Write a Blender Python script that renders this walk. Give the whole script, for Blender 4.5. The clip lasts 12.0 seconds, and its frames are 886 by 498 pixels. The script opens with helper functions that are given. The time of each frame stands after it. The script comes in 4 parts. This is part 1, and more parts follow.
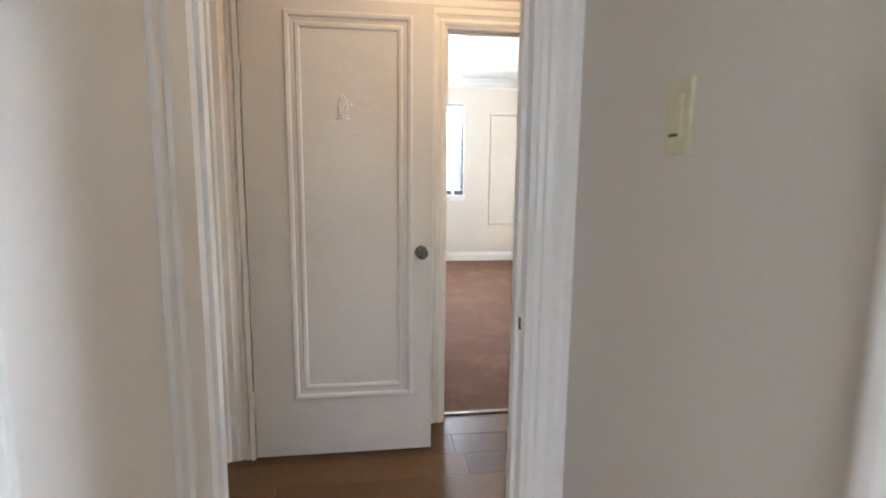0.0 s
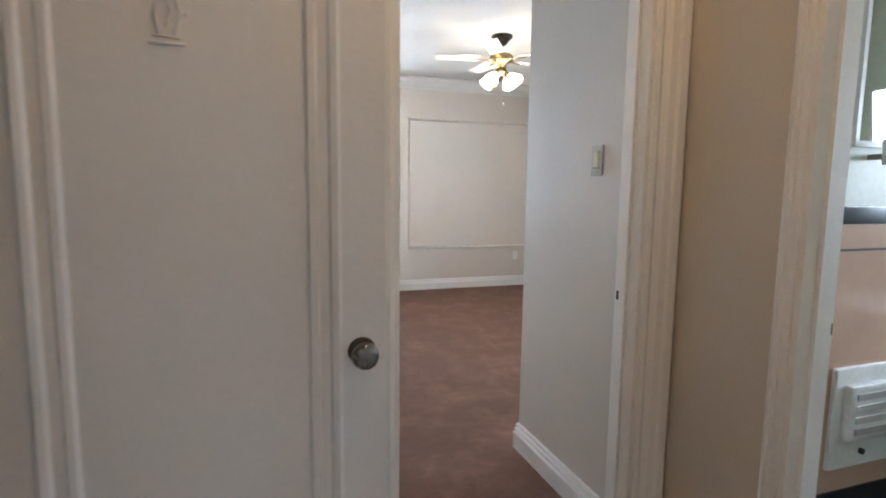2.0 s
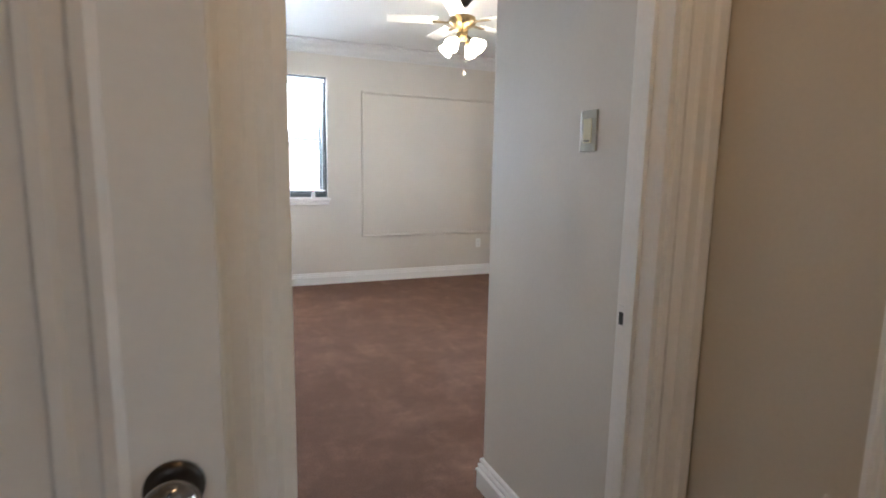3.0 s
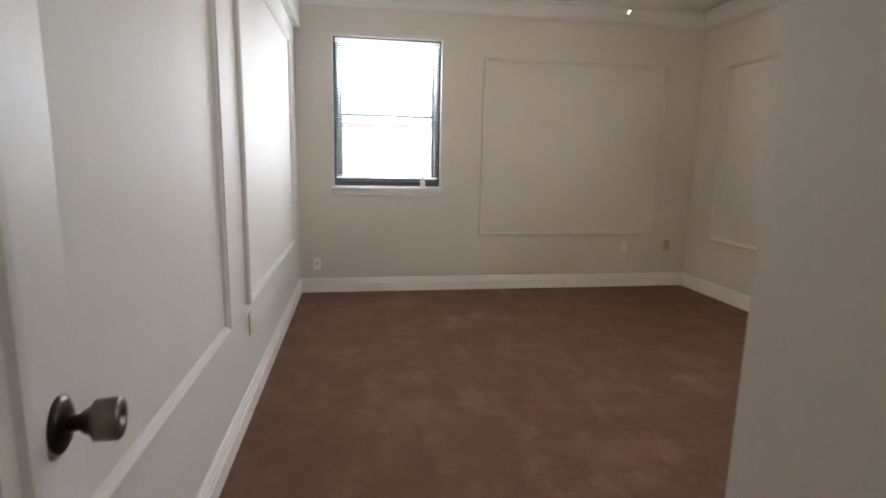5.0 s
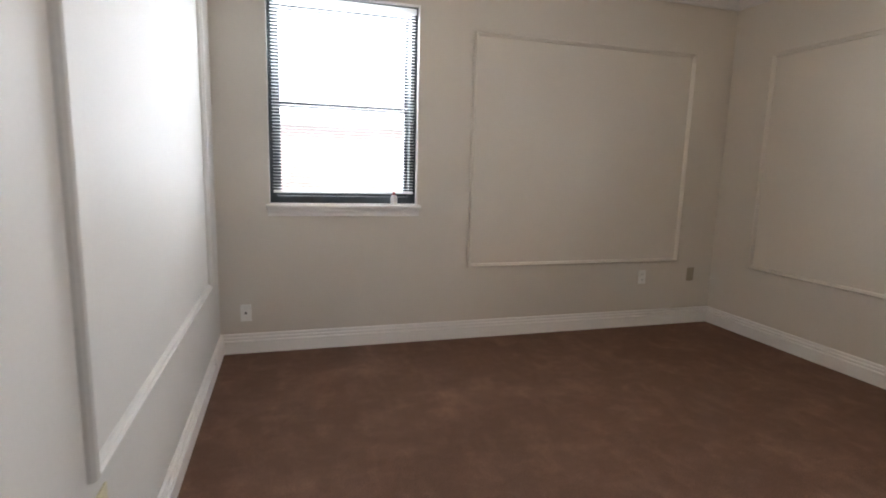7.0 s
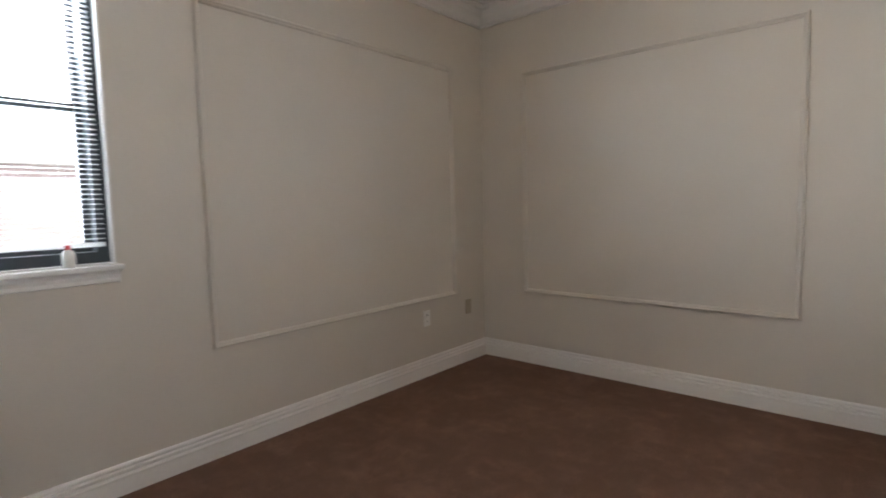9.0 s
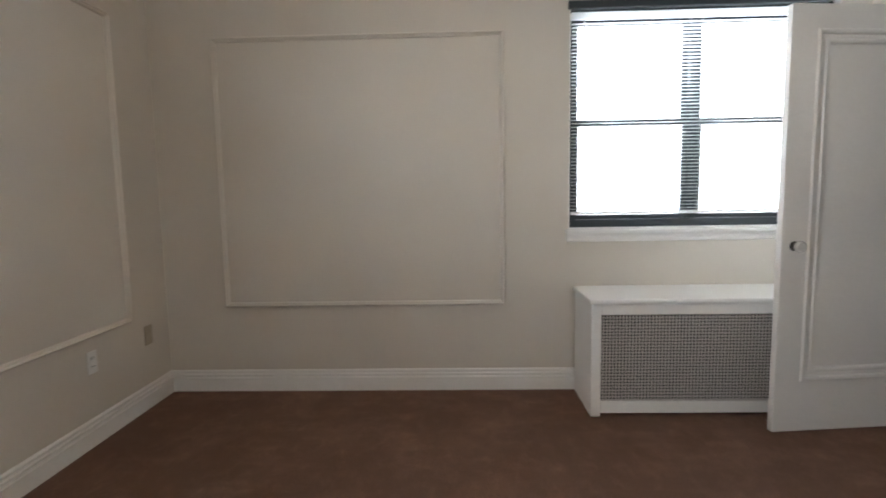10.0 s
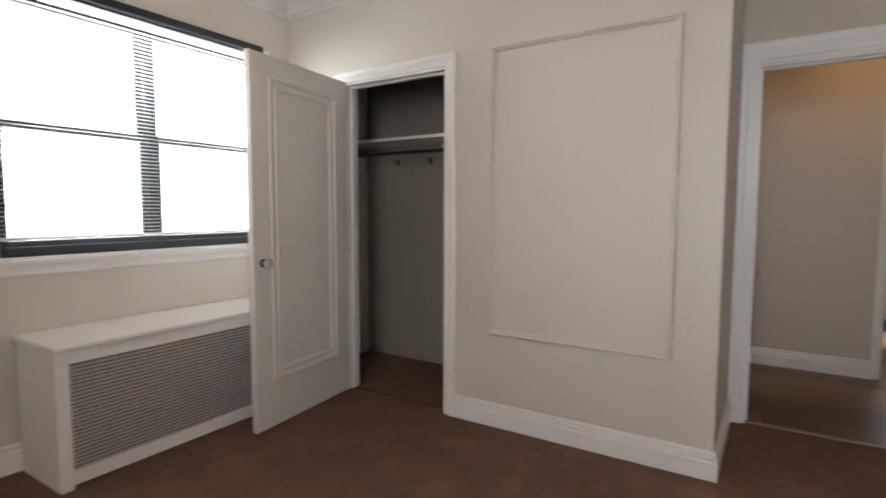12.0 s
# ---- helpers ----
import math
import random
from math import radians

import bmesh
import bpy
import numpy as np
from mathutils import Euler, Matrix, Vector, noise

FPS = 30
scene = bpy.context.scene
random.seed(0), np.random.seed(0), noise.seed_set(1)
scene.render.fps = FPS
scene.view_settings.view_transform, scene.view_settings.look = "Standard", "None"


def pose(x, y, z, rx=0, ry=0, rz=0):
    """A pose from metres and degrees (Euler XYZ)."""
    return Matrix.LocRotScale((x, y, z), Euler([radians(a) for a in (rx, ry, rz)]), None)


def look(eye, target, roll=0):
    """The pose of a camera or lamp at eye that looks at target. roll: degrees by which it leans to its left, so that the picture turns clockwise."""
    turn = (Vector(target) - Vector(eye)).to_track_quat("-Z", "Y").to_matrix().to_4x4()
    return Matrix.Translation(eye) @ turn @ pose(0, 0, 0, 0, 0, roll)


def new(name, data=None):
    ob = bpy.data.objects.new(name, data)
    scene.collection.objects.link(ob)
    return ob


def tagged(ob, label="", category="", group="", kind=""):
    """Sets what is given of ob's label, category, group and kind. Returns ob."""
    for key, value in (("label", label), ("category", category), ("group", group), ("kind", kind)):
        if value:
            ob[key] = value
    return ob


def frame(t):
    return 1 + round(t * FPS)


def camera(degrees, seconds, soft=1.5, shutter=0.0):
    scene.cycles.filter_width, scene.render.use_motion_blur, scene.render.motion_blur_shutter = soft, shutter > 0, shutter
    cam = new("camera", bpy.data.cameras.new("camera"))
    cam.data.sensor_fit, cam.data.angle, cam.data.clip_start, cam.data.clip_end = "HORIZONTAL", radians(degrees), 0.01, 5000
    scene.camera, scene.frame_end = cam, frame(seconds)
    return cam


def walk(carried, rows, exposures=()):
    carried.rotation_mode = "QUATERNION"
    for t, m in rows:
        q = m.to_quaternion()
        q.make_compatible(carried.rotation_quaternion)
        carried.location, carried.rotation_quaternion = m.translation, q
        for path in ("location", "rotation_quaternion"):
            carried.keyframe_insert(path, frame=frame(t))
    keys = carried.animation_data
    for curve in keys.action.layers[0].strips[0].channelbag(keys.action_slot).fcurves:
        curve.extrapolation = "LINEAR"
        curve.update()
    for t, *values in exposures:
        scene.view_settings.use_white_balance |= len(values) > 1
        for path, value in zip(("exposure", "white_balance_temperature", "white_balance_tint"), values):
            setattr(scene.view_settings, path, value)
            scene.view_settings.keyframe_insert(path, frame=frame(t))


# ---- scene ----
cam = camera(80.6, 12.0, soft=1.8, shutter=0.3)
PATH = [
    (0, (-0.091, -7.818, 1.339), (0.186, -5.859, 1.049), 0.6),
    (0.5, (-0.09, -7.463, 1.314), (0.12, -5.489, 1.074), 1.2),
    (0.6, (-0.087, -7.393, 1.306), (0.113, -5.418, 1.062), 0.9),
    (0.9, (-0.087, -7.181, 1.324), (0.105, -5.205, 1.082), 0.9),
    (1.2, (-0.089, -6.979, 1.314), (0.112, -5.001, 1.103), 1.9),
    (1.5, (-0.093, -6.792, 1.314), (0.26, -4.837, 1.079), 1.1),
    (2, (-0.044, -6.519, 1.314), (0.599, -4.638, 1.088), 0.7),
    (2.5, (0.078, -6.25, 1.317), (0.866, -4.435, 1.02), 0.8),
    (2.7, (0.124, -6.154, 1.313), (0.911, -4.338, 1.025), 0.8),
    (4.3, (0.485, -5.404, 1.283), (0.959, -3.489, 0.957), 1.5),
    (4.5, (0.494, -5.256, 1.25), (0.895, -3.32, 0.952), 1.2),
    (5, (0.545, -4.952, 1.275), (0.865, -3.007, 0.933), 1.2),
    (5.5, (0.521, -4.659, 1.241), (0.844, -2.707, 0.949), 1.7),
    (6, (0.543, -4.348, 1.27), (0.844, -2.396, 0.956), 1.9),
    (6.5, (0.488, -4.01, 1.276), (0.873, -2.07, 0.977), 1.6),
    (6.7, (0.455, -3.84, 1.265), (0.916, -1.918, 0.96), 1.6),
    (8.3, (0.43, -2.84, 1.305), (1.575, -1.2, 1.11), 0.2),
    (8.5, (0.458, -2.748, 1.262), (1.731, -1.214, 1.107), -0.4),
    (9, (0.554, -2.49, 1.209), (2.064, -1.189, 1.045), -1.4),
    (9.5, (0.657, -2.116, 1.151), (2.522, -1.41, 0.996), -1.2),
    (9.8, (0.725, -1.955, 1.195), (2.7, -1.71, 0.995), -1.3),
    (10, (0.753, -1.853, 1.223), (2.741, -1.79, 1.015), -1.0),
    (10.5, (0.885, -1.664, 1.193), (2.824, -2.107, 0.989), -0.3),
    (11, (0.985, -1.59, 1.213), (2.741, -2.523, 1.0), 1.0),
    (11.5, (0.983, -1.595, 1.246), (2.451, -2.942, 1.074), 0.0),
    (12, (0.963, -1.608, 1.239), (2.035, -3.29, 1.089), 0.2),
]

EXPOSURES = [(0, 2.18, 5850, 10), (0.5, 2.1, 5850, 10), (0.9, 1.73, 5800, 10), (2.0, 1.47, 5700, 11), (2.7, 1.45, 5750, 11), (4.3, 0.36, 6250, 13), (5.0, 0.54, 6550, 14), (5.5, 0.68, 6550, 15), (6.7, 0.58, 6550, 15), (8.3, 0.22, 6350, 14), (9.0, 0.38, 6350, 14), (9.5, 0.74, 6300, 12), (10, 0.48, 6300, 12), (10.5, 0.42, 6300, 12), (11.0, 0.33, 6300, 12), (11.5, 0.02, 6250, 13), (11.8, 0.17, 6550, 15), (12, 0.29, 6850, 17)]
walk(cam, [(t, look(a, b, r)) for t, a, b, r in PATH], EXPOSURES)

# ---------------------------------------------------------------- world, sun, large lights
world = bpy.data.worlds.new("sky")
scene.world = world
world.use_nodes = True
wn = world.node_tree
sky = wn.nodes.new("ShaderNodeTexSky")
sky.sky_type, sky.sun_disc = "NISHITA", False
sky.sun_elevation, sky.sun_rotation = radians(48), radians(200)
sky.dust_density, sky.ozone_density = 2.5, 1.0
wn.links.new(sky.outputs["Color"], wn.nodes["Background"].inputs["Color"])
wn.nodes["Background"].inputs["Strength"].default_value = 0.15


def lamp(name, kind, m, power, colour, **values):
    data = bpy.data.lights.new(name, kind)
    data.energy, data.color = power, colour
    for key, value in values.items():
        if key == "size":
            data.shape, data.size = "RECTANGLE", value
        elif key == "size_y":
            data.size_y = value
        elif key == "radius":
            data.shadow_soft_size = value
        elif key == "angle":
            data.angle = value
    ob = new(name, data)
    ob.matrix_world = m
    return ob


DAY = (0.80, 0.91, 1.0)
WARM = (1.0, 0.75, 0.48)
lamp("sun", "SUN", look((0, 0, 0), (0.25, 0.7, -0.85)), 5.0, (1.0, 0.95, 0.88), angle=radians(0.6))
lamp("north_window_light", "AREA", look((0.82, 0.17, 1.68), (0.82, -0.83, 1.53)), 58, DAY, size=0.9, size_y=1.25)
lamp("east_window_light", "AREA", look((4.115, -3.28, 1.67), (3.115, -3.28, 1.52)), 44, DAY, size=1.44, size_y=1.22)
lamp("living_window_light", "AREA", look((-2.2, -0.02, 1.6), (-2.2, -3, 1.4)), 20, DAY, size=0.9, size_y=1.3)
lamp("start_window_light", "AREA", look((-0.5, -9.36, 1.6), (-0.45, -7, 1.4)), 1.0, DAY, size=0.9, size_y=1.2)
lamp("kitchen_window_light", "AREA", look((2.56, -8.2, 1.6), (0.0, -7.4, 1.3)), 20, DAY, size=1.0, size_y=1.1)
lamp("bath_window_light", "AREA", look((3.88, -5.95, 1.6), (2.0, -5.95, 1.3)), 13, DAY, size=0.8, size_y=0.8)


# ---------------------------------------------------------------- materials
def material(name, colour, rough=0.5, metal=0.0, grain=(40.0, 0.06), stain=(1.3, 0.08), bump=0.0, bump_scale=60.0, coat=0.0, spec=0.5):
    """Base colour varied at two scales, with fine relief."""
    mat = bpy.data.materials.new(name)
    mat.use_nodes = True
    nt = mat.node_tree
    b = nt.nodes["Principled BSDF"]
    b.inputs["Roughness"].default_value, b.inputs["Metallic"].default_value = rough, metal
    b.inputs["Coat Weight"].default_value = coat
    b.inputs["Specular IOR Level"].default_value = spec
    tc = nt.nodes.new("ShaderNodeTexCoord")
    last = None
    for scale, amount in (grain, stain):
        n = nt.nodes.new("ShaderNodeTexNoise")
        n.inputs["Scale"].default_value, n.inputs["Detail"].default_value = scale, 4
        nt.links.new(tc.outputs["Object"], n.inputs["Vector"])
        r = nt.nodes.new("ShaderNodeMapRange")
        r.inputs["From Min"].default_value, r.inputs["From Max"].default_value = 0.3, 0.7
        r.inputs["To Min"].default_value, r.inputs["To Max"].default_value = 1 - amount, 1 + amount
        nt.links.new(n.outputs["Fac"], r.inputs["Value"])
        m = nt.nodes.new("ShaderNodeVectorMath")
        m.operation = "SCALE"
        if last is None:
            m.inputs[0].default_value = colour
        else:
            nt.links.new(last, m.inputs[0])
        nt.links.new(r.outputs["Result"], m.inputs["Scale"])
        last = m.outputs["Vector"]
    nt.links.new(last, b.inputs["Base Color"])
    if bump:
        n = nt.nodes.new("ShaderNodeTexNoise")
        n.inputs["Scale"].default_value, n.inputs["Detail"].default_value = bump_scale, 5
        nt.links.new(tc.outputs["Object"], n.inputs["Vector"])
        p = nt.nodes.new("ShaderNodeBump")
        p.inputs["Strength"].default_value, p.inputs["Distance"].default_value = bump, 0.01
        nt.links.new(n.outputs["Fac"], p.inputs["Height"])
        nt.links.new(p.outputs["Normal"], b.inputs["Normal"])
    return mat


def glow(name, colour, strength):
    mat = bpy.data.materials.new(name)
    mat.use_nodes = True
    b = mat.node_tree.nodes["Principled BSDF"]
    b.inputs["Base Color"].default_value = (*colour, 1)
    b.inputs["Emission Color"].default_value = (*colour, 1)
    b.inputs["Emission Strength"].default_value = strength
    return mat


def carpet_material():
    mat = material("brown_carpet", (0.237, 0.139, 0.101), 0.95, grain=(190.0, 0.28), stain=(3.0, 0.04), bump=0.9, bump_scale=260.0, spec=0.1)
    nt = mat.node_tree
    b = nt.nodes["Principled BSDF"]
    old = b.inputs["Base Color"].links[0].from_socket
    tc = nt.nodes.new("ShaderNodeTexCoord")
    for scale, stretch, turn, amount in ((1.4, (1.0, 1.5, 1.0), 35, 0.16), (3.8, (1.5, 0.7, 1.0), 65, 0.14), (9.0, (1.0, 1.6, 1.0), 20, 0.1)):
        mp = nt.nodes.new("ShaderNodeMapping")
        mp.inputs["Scale"].default_value = stretch
        mp.inputs["Rotation"].default_value = (0, 0, radians(turn))
        n = nt.nodes.new("ShaderNodeTexNoise")
        n.inputs["Scale"].default_value, n.inputs["Detail"].default_value, n.inputs["Roughness"].default_value = scale, 9, 0.68
        n.inputs["Distortion"].default_value = 0.15
        r = nt.nodes.new("ShaderNodeMapRange")
        r.inputs["From Min"].default_value, r.inputs["From Max"].default_value = 0.50, 0.74
        r.inputs["To Min"].default_value, r.inputs["To Max"].default_value = 1 - amount * 0.5, 1 + amount * 1.6
        m = nt.nodes.new("ShaderNodeVectorMath")
        m.operation = "SCALE"
        nt.links.new(tc.outputs["Object"], mp.inputs["Vector"])
        nt.links.new(mp.outputs["Vector"], n.inputs["Vector"])
        nt.links.new(n.outputs["Fac"], r.inputs["Value"])
        nt.links.new(old, m.inputs[0])
        nt.links.new(r.outputs["Result"], m.inputs["Scale"])
        old = m.outputs["Vector"]
    nt.links.new(old, b.inputs["Base Color"])
    return mat


def plank_material():
    """Vinyl planks: each piece keeps its own tone, with long grain."""
    mat = material("oak_plank", (0.165, 0.09, 0.044), 0.36, grain=(30.0, 0.12), stain=(2.0, 0.1), bump=0.1, bump_scale=80, spec=0.12)
    nt = mat.node_tree
    b = nt.nodes["Principled BSDF"]
    old = b.inputs["Base Color"].links[0].from_socket
    info = nt.nodes.new("ShaderNodeObjectInfo")
    r = nt.nodes.new("ShaderNodeMapRange")
    r.inputs["To Min"].default_value, r.inputs["To Max"].default_value = 0.55, 1.3
    nt.links.new(info.outputs["Random"], r.inputs["Value"])
    m = nt.nodes.new("ShaderNodeVectorMath")
    m.operation = "SCALE"
    nt.links.new(old, m.inputs[0])
    nt.links.new(r.outputs["Result"], m.inputs["Scale"])
    nt.links.new(m.outputs["Vector"], b.inputs["Base Color"])
    return mat


def glass_material():
    mat = bpy.data.materials.new("window_glass")
    mat.use_nodes = True
    nt = mat.node_tree
    nt.nodes.clear()
    out = nt.nodes.new("ShaderNodeOutputMaterial")
    mix = nt.nodes.new("ShaderNodeMixShader")
    tr = nt.nodes.new("ShaderNodeBsdfTransparent")
    gl = nt.nodes.new("ShaderNodeBsdfGlossy")
    gl.inputs["Roughness"].default_value = 0.02
    fr = nt.nodes.new("ShaderNodeFresnel")
    nt.links.new(fr.outputs["Fac"], mix.inputs["Fac"])
    nt.links.new(tr.outputs["BSDF"], mix.inputs[1])
    nt.links.new(gl.outputs["BSDF"], mix.inputs[2])
    nt.links.new(mix.outputs["Shader"], out.inputs["Surface"])
    return mat



def brushed(mat, scale, strength):
    """Uneven brushed paint: stretched relief in two sizes."""
    nt = mat.node_tree
    tc = nt.nodes.new("ShaderNodeTexCoord")
    normal = None
    for k, amount in ((1.0, strength), (0.28, strength * 0.8)):
        mp = nt.nodes.new("ShaderNodeMapping")
        mp.inputs["Scale"].default_value = tuple(v * k for v in scale)
        n = nt.nodes.new("ShaderNodeTexNoise")
        n.inputs["Scale"].default_value, n.inputs["Detail"].default_value = 1.0, 3
        bp = nt.nodes.new("ShaderNodeBump")
        bp.inputs["Strength"].default_value, bp.inputs["Distance"].default_value = amount, 0.012 / k
        nt.links.new(tc.outputs["Object"], mp.inputs["Vector"])
        nt.links.new(mp.outputs["Vector"], n.inputs["Vector"])
        nt.links.new(n.outputs["Fac"], bp.inputs["Height"])
        if normal is not None:
            nt.links.new(normal, bp.inputs["Normal"])
        normal = bp.outputs["Normal"]
    nt.links.new(normal, nt.nodes["Principled BSDF"].inputs["Normal"])
    return mat


def thin_material(name, colour, through_share):
    """Thin white vinyl or cloth that lets part of the light through."""
    mat = material(name, colour, 0.45)
    nt = mat.node_tree
    tl = nt.nodes.new("ShaderNodeBsdfTranslucent")
    tl.inputs["Color"].default_value = (*colour, 1)
    mix = nt.nodes.new("ShaderNodeMixShader")
    mix.inputs["Fac"].default_value = through_share
    nt.links.new(nt.nodes["Principled BSDF"].outputs["BSDF"], mix.inputs[1])
    nt.links.new(tl.outputs["BSDF"], mix.inputs[2])
    nt.links.new(mix.outputs["Shader"], nt.nodes["Material Output"].inputs["Surface"])
    return mat


WALL = material("wall_paint", (0.63, 0.582, 0.515), 0.5, grain=(90.0, 0.015), stain=(0.9, 0.045), bump=0.05, bump_scale=30)
GLOSS = brushed(material("gloss_wall_paint", (0.66, 0.635, 0.60), 0.52, grain=(90.0, 0.015), stain=(0.9, 0.04), spec=0.03), (9.0, 9.0, 0.7), 0.14)
HALLP = material("hall_paint", (0.60, 0.53, 0.435), 0.45, grain=(90.0, 0.015), stain=(0.8, 0.04), bump=0.12, bump_scale=40)
TRIM = material("white_trim_paint", (0.84, 0.82, 0.79), 0.35, grain=(70.0, 0.02), stain=(1.6, 0.04), bump=0.06, bump_scale=30)
DOORP = brushed(material("door_paint", (0.70, 0.67, 0.63), 0.46, grain=(70.0, 0.015), stain=(1.5, 0.05), spec=0.1), (20.0, 20.0, 34.0), 0.09)
CEIL = material("ceiling_paint", (0.68, 0.67, 0.65), 0.7, grain=(90.0, 0.02), stain=(1.1, 0.03), bump=0.1, bump_scale=25)
CARPET = carpet_material()
PLANK = plank_material()
SUBFLOOR = material("dark_joint", (0.05, 0.035, 0.025), 0.8)
BLACKF = material("black_window_paint", (0.025, 0.032, 0.038), 0.4)
BLIND = thin_material("white_blind", (0.86, 0.86, 0.85), 0.5)
GLASS = glass_material()
BRASS = material("old_brass", (0.30, 0.22, 0.11), 0.35, 1.0, stain=(20.0, 0.2))
DARKMETAL = material("dark_bronze", (0.06, 0.05, 0.042), 0.35, 0.9, stain=(20.0, 0.2))
STEEL = material("worn_steel", (0.45, 0.42, 0.37), 0.3, 1.0)
CRYSTAL = material("knob_glass", (0.11, 0.10, 0.09), 0.12, 0.5, coat=1.0, stain=(60.0, 0.5))
CLEARK = material("clear_knob_glass", (0.55, 0.53, 0.50), 0.08, coat=1.0)
AGED = material("aged_knob_metal", (0.17, 0.15, 0.125), 0.32, 0.9, stain=(25.0, 0.25))
IVORY = material("ivory_plastic", (0.60, 0.55, 0.36), 0.35)
WHITEP = material("white_plastic", (0.8, 0.79, 0.76), 0.35)
BEIGEP = material("beige_plastic", (0.42, 0.36, 0.27), 0.4)
PLATEM = material("dull_plate_metal", (0.36, 0.34, 0.28), 0.45, 0.6, stain=(20.0, 0.12))
SLOT = material("dark_slot", (0.03, 0.03, 0.03), 0.6)
GRILLE = material("grille_metal", (0.54, 0.505, 0.475), 0.5)
# near-black colour that stands for the shade inside the radiator cover
GRILLE_SHADE = material("grille_shade", (0.04, 0.04, 0.045), 0.8)
SHADE = glow("lit_glass_shade", (1.0, 0.82, 0.56), 16.0)
GLOBE = glow("lit_opal_globe", (1.0, 0.68, 0.36), 4.5)
PINK = material("pink_tile", (0.56, 0.37, 0.27), 0.2, grain=(20.0, 0.03), stain=(3.0, 0.06))
GREENP = material("pale_green_paint", (0.55, 0.56, 0.44), 0.45)
BLACKT = material("black_tile", (0.015, 0.015, 0.017), 0.15)
BRICK = material("red_brick", (0.46, 0.37, 0.34), 0.85, grain=(20.0, 0.15), stain=(1.0, 0.15), bump=0.3)
PALE = material("pale_render", (0.55, 0.54, 0.52), 0.85)
EARTH = material("pale_concrete", (0.36, 0.35, 0.33), 0.9, grain=(6.0, 0.12), stain=(0.3, 0.15))
BARK = material("bark", (0.10, 0.075, 0.055), 0.9, bump=0.5)
SHEER = thin_material("sheer_curtain", (0.84, 0.82, 0.78), 0.6)
MIRROR = material("mirror", (0.85, 0.86, 0.86), 0.02, 1.0, grain=(40, 0.0), stain=(1, 0.0))
# closet wall paint with the shade of the closet put into its colour
CLOSET_SHADED = material("closet_paint_shaded", (0.30, 0.27, 0.225), 0.5, stain=(1.0, 0.06))
NICHE = material("niche_paint", (0.62, 0.58, 0.50), 0.5)


# ---------------------------------------------------------------- mesh helpers
def thing(name, label, category, group="", kind="", at=(0, 0, 0), turn=0.0):
    ob = new(name)
    ob.empty_display_size = 0.1
    ob.matrix_world = pose(*at, 0, 0, turn)
    return tagged(ob, label, category, group, kind)


def part(name, bm, mat, parent=None, label=""):
    me = bpy.data.meshes.new(name)
    bmesh.ops.recalc_face_normals(bm, faces=bm.faces)
    bm.to_mesh(me)
    bm.free()
    me.materials.append(mat)
    ob = new(name, me)
    ob.parent = parent
    return tagged(ob, label) if label else ob


def solid(name, bm, mat, label, category, kind="", group=""):
    return tagged(part(name, bm, mat), label, category, group, kind)


def box(bm, x0, x1, y0, y1, z0, z1, bevel=0.0):
    """A box, with its edges rounded where a bevel is given."""
    m = Matrix.LocRotScale(((x0 + x1) / 2, (y0 + y1) / 2, (z0 + z1) / 2), None, (abs(x1 - x0), abs(y1 - y0), abs(z1 - z0)))
    made = bmesh.ops.create_cube(bm, size=1, matrix=m)
    if bevel:
        edges = list({e for v in made["verts"] for e in v.link_edges})
        bmesh.ops.bevel(bm, geom=edges, offset=bevel, segments=2, profile=0.6, affect="EDGES")
    return bm


def boxes(*rows, bevel=0.0):
    bm = bmesh.new()
    for r in rows:
        box(bm, *r, bevel=bevel)
    return bm


def turned(profile, m=None, steps=24, bm=None):
    """A lathe: profile rows of (radius, height) round z, moved by m."""
    bm = bm or bmesh.new()
    m = m or Matrix()
    rings = []
    for r, h in profile:
        rings.append([bm.verts.new(m @ Vector((r * math.cos(a), r * math.sin(a), h))) for a in (2 * math.pi * i / steps for i in range(steps))])
    for a, b in zip(rings, rings[1:]):
        for i in range(steps):
            bm.faces.new((a[i], a[(i + 1) % steps], b[(i + 1) % steps], b[i]))
    for ring in (rings[0], rings[-1]):
        bm.faces.new(ring)
    for f in bm.faces:
        f.smooth = True
    return bm


def sweep(profile, points, origin, u, v, closed=False, bm=None):
    """Carries a profile of (inset, height) along a line of (u, v) points with mitred corners. The inset goes to the left of
    the way along the line, the height along u x v."""
    bm = bm or bmesh.new()
    u, v, o = Vector(u), Vector(v), Vector(origin)
    n = u.cross(v)
    pts = [Vector(p) for p in points]
    count = len(pts)
    rings = []
    for i, p in enumerate(pts):
        before = pts[i - 1] if i or closed else None
        after = pts[(i + 1) % count] if i < count - 1 or closed else None
        ways = [(q - w).normalized() for w, q in ((before, p), (p, after)) if w is not None and q is not None]
        normals = [Vector((-w.y, w.x)) for w in ways]
        if len(normals) == 2:
            s = normals[0] + normals[1]
            side = s / max(0.2, s.dot(normals[0]))
        else:
            side = normals[0]
        rings.append([bm.verts.new(o + u * (p.x + side.x * d) + v * (p.y + side.y * d) + n * h) for d, h in profile])
    k = len(profile)
    pairs = list(zip(rings, rings[1:])) + ([(rings[-1], rings[0])] if closed else [])
    for a, b in pairs:
        for i in range(k):
            bm.faces.new((a[i], a[(i + 1) % k], b[(i + 1) % k], b[i]))
    if not closed:
        bm.faces.new(rings[0])
        bm.faces.new(list(reversed(rings[-1])))
    return bm


